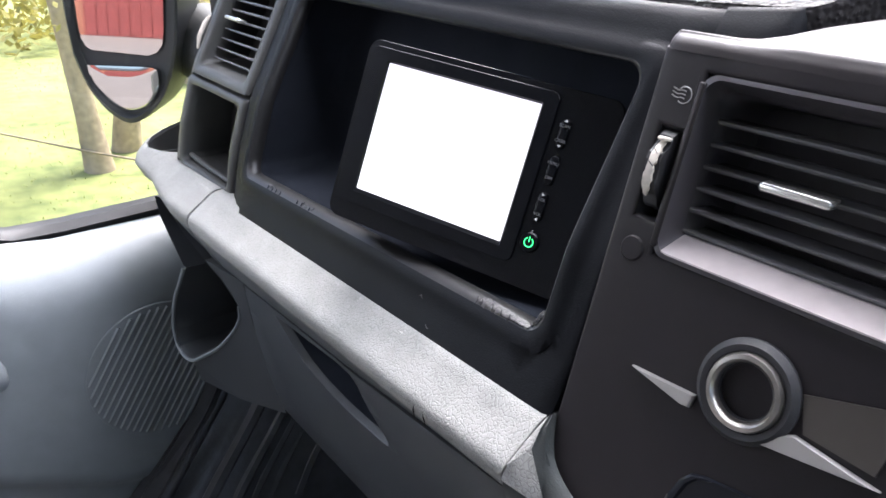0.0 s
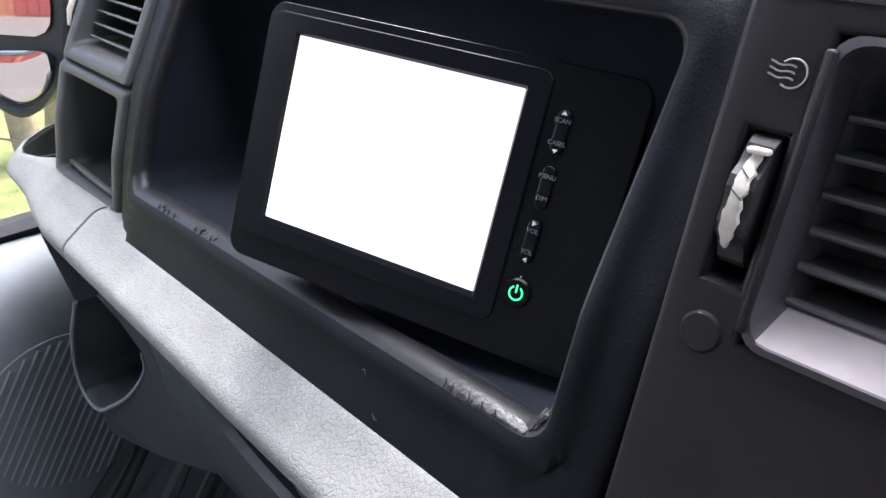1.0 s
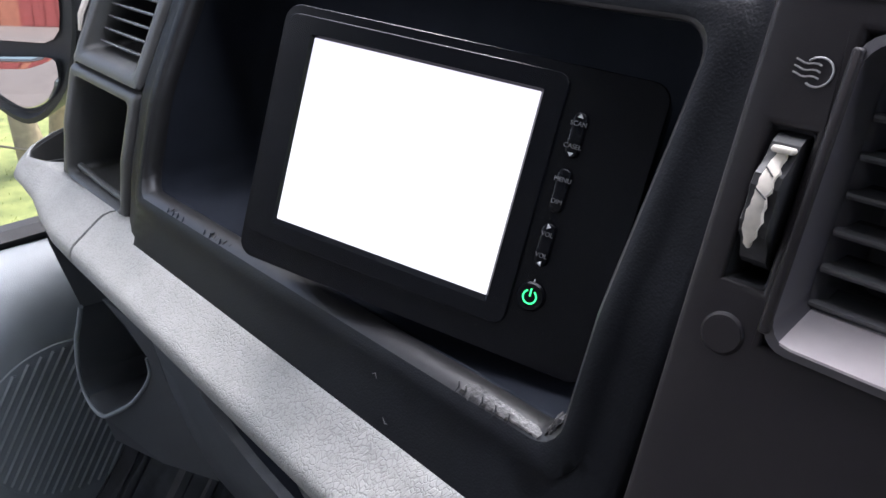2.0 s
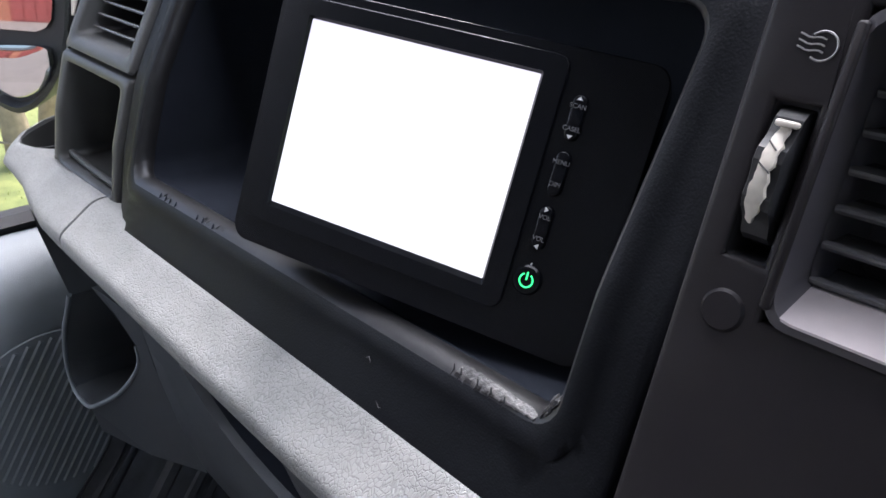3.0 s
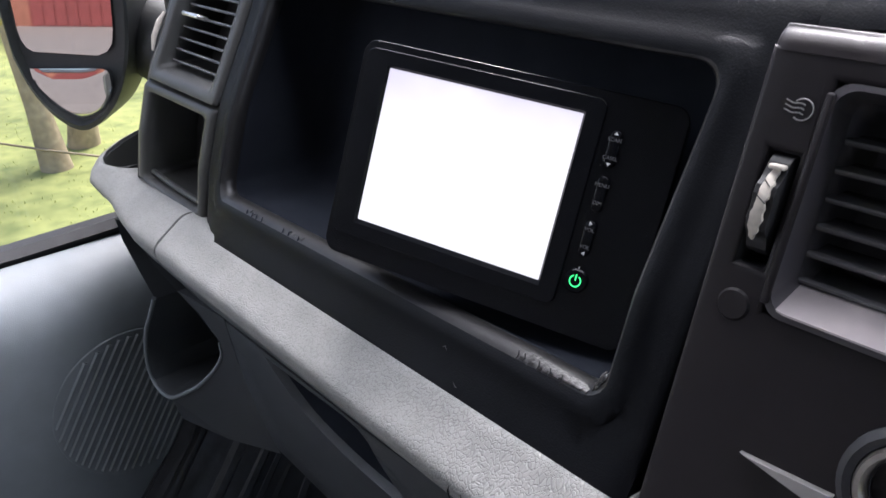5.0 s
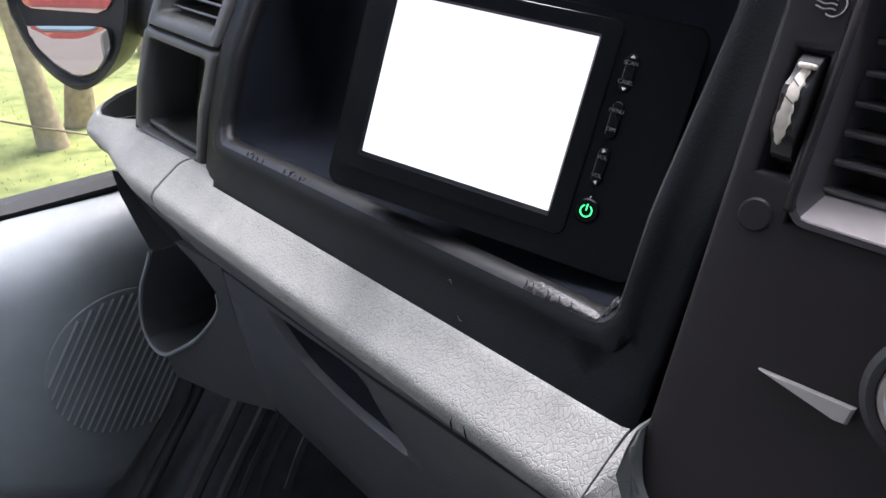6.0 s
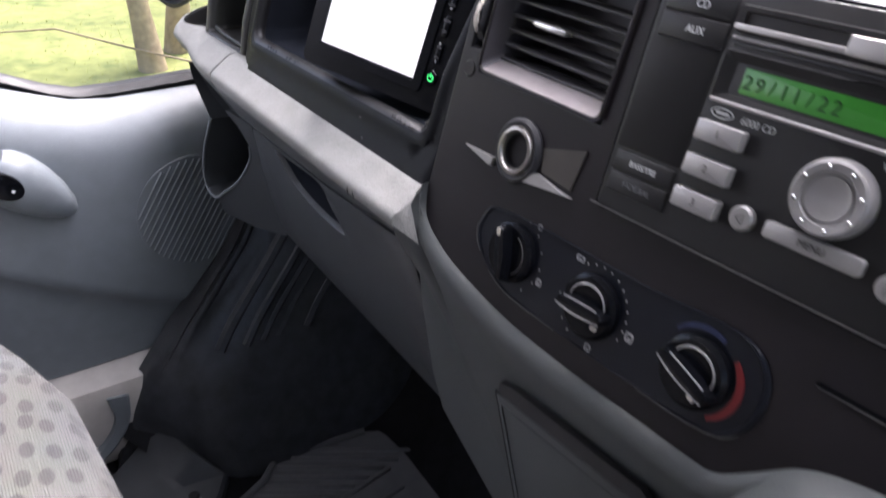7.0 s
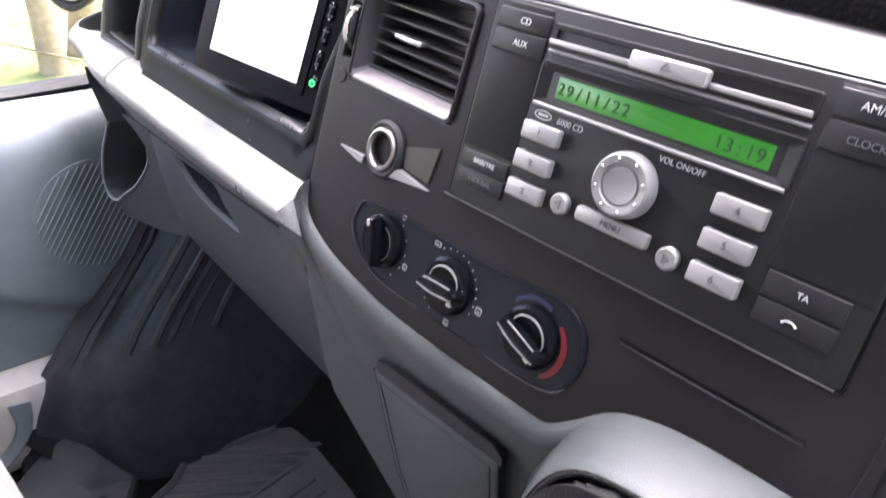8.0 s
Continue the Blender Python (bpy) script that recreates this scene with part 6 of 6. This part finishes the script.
def ground():
    bm = bmesh.new()
    rows = []
    xs = [-400, -120, -40, -18, -12, -9, -7, -5, -3, -1, 1, 4, 10, 40, 400]
    for x in xs:
        rows.append([(x, y, 0.05 * noise.noise(Vector((x * 0.4, y * 0.4, 0))) if abs(x) < 20 and abs(y) < 20 else 0.0) for y in (-400, -60, -25, -15, -8, -3, 0, 2, 4, 6, 9, 14, 25, 60, 400)])
    loft(bm, rows, False, False, closed=False)
    tagged(part("ground", bm, M_GRASS, sharp=180), "rough green meadow grass beside the van", "ground", kind="structure")
    bm = bmesh.new()
    box(bm, -9.0, 8, -36, -2.0, 0.0, 0.07)
    tagged(part("road", bm, M_GRAVEL), "pale gravel drive behind the van", "drive", kind="structure")


ground()


def grass():
    rng = random.Random(4)
    verts, faces = [], []
    for _ in range(8000):
        x, y = -3.0 - 10 * rng.random() ** 1.3, -1.5 + 8.5 * rng.random()
        h = rng.uniform(0.010, 0.026) * (1.4 if noise.noise(Vector((x * 0.9, y * 0.9, 3))) > 0.25 else 1.0)
        a, lean = rng.uniform(0, 6.28), rng.uniform(0.1, 0.9)
        w = rng.uniform(0.003, 0.007)
        dx, dy = math.cos(a), math.sin(a)
        b = len(verts)
        verts += [(x - dy * w, y + dx * w, 0.0), (x + dy * w, y - dx * w, 0.0), (x + dx * h * lean * 0.4, y + dy * h * lean * 0.4, h * 0.7), (x + dx * h * lean, y + dy * h * lean, h)]
        faces += [(b, b + 1, b + 2), (b + 2, b + 1, b + 3)]
    me = bpy.data.meshes.new("grass_blades")
    me.from_pydata(verts, [], faces)
    me.materials.append(M_BLADE)
    tagged(new("grass_blades", me), "loose green and straw-coloured grass blades", "grass", kind="stuff")


grass()


def tree(name, x, y, height, r, lean, seed, label):
    rng = random.Random(seed)
    ob = thing(name, label, "tree", Matrix.Translation((x, y, 0)), group="trees beside the van")
    bm = bmesh.new()
    pts = [Vector((lean[0] * t + 0.05 * math.sin(3 * t + seed), lean[1] * t + 0.04 * math.sin(2.3 * t), height * t - 0.05)) for t in [k / 9 for k in range(10)]]
    tube(bm, pts, [r * (1.35 if k == 0 else 1.0 - 0.06 * k) for k in range(10)], 12)
    part("trunk", bm, M_BARK, ob, sharp=80)
    leaf_v, leaf_f = [], []
    for i in range(9):
        t = 0.35 + 0.6 * i / 9
        p = pts[int(t * 9)]
        a = rng.uniform(0, 6.28)
        d = Vector((math.cos(a), math.sin(a), rng.uniform(-0.1, 0.5)))
        limb = [p + d * (1.3 * s) + Vector((0, 0, -0.25 * s * s)) for s in (0, 0.3, 0.6, 1.0)]
        bm = bmesh.new()
        tube(bm, limb, [r * 0.3, r * 0.2, r * 0.13, r * 0.05], 6)
        part("limb", bm, M_BARK, ob, sharp=80)
        for _ in range(170):
            q = limb[rng.randrange(1, 4)] + Vector((rng.gauss(0, 0.28), rng.gauss(0, 0.28), rng.gauss(0, 0.25)))
            e1 = Vector((rng.gauss(0, 1), rng.gauss(0, 1), rng.gauss(0, 1))).normalized() * 0.035
            e2 = Vector((rng.gauss(0, 1), rng.gauss(0, 1), rng.gauss(0, 1))).normalized() * 0.022
            b = len(leaf_v)
            leaf_v += [q - e1, q + e2, q + e1, q - e2]
            leaf_f.append((b, b + 1, b + 2, b + 3))
    me = bpy.data.meshes.new("crown")
    me.from_pydata([tuple(q) for q in leaf_v], [], leaf_f)
    me.materials.append(M_LEAF)
    crown = new("crown", me)
    crown.parent = ob
    crown["label"] = "sparse yellowing autumn leaves"
    return ob


tree("tree", -5.62, 1.34, 4.2, 0.085, (-0.5, -0.25), 2, "slim grey-brown tree with sparse yellow leaves")
tree("tree", -5.95, 1.66, 4.5, 0.095, (0.3, 0.35), 5, "slim grey-brown tree with sparse yellow leaves")
tree("tree", -8.2, 3.1, 4.6, 0.11, (-0.2, 0.3), 7, "grey-brown tree farther off in the meadow")


def thicket():
    rng = random.Random(11)
    verts, faces = [], []
    for _ in range(16000):
        x = -10.5 - 3.5 * rng.random()
        y = -8 + 24 * rng.random()
        top = 1.6 + 0.9 * noise.noise(Vector((y * 0.5, x * 0.5, 1)))
        z = top * rng.random()
        q = Vector((x, y, z))
        e1 = Vector((rng.gauss(0, 1), rng.gauss(0, 1), rng.gauss(0, 1))).normalized() * 0.075
        e2 = Vector((rng.gauss(0, 1), rng.gauss(0, 1), rng.gauss(0, 1))).normalized() * 0.05
        b = len(verts)
        verts += [tuple(q - e1), tuple(q + e2), tuple(q + e1), tuple(q - e2)]
        faces.append((b, b + 1, b + 2, b + 3))
    me = bpy.data.meshes.new("thicket")
    me.from_pydata(verts, [], faces)
    me.materials.append(M_LEAF)
    tagged(new("thicket", me), "straggling yellow-green hedge at the meadow's edge", "hedge", kind="stuff")


thicket()


def fallen_branch():
    bm = bmesh.new()
    tube(bm, [(-6.3, 0.25, 0.22), (-5.9, 0.75, 0.30), (-5.5, 1.3, 0.16), (-5.25, 1.75, 0.05)], [0.005, 0.008, 0.009, 0.01], 8)
    tagged(part("fallen_branch", bm, M_BARK), "thin bare branch lying in the grass", "branch")


fallen_branch()


def garage():
    ob = thing("garage", "red boarded garage with brick piers behind the van", "garage", Matrix.Translation((-4.0, -26.0, 0)))
    part("wall", soft_box(-7, 7, -3, 0, 0, 3.4, 0.02), M_BRICK2, ob, "orange brick wall")
    for x in (-3.6, 0.2):
        d = part("door", soft_box(x - 1.6, x + 1.6, -0.02, 0.06, 0.05, 2.9, 0.01), M_BRICK, ob, "red boarded garage door")
        for k in range(9):
            part("board", soft_box(x - 1.55 + 0.345 * k, x - 1.55 + 0.345 * k + 0.33, 0.058, 0.085, 0.1, 2.85, 0.006, 1), M_BRICK, d)
    bm = bmesh.new()
    loft(bm, [[(x, 0.3, 3.38), (x, -1.5, 4.6), (x, -3.3, 3.38), (x, -1.5, 4.45)] for x in (-7.3, 7.3)])
    part("roof", bm, M_STEEL, ob, "dark pitched roof")
    return ob


garage()
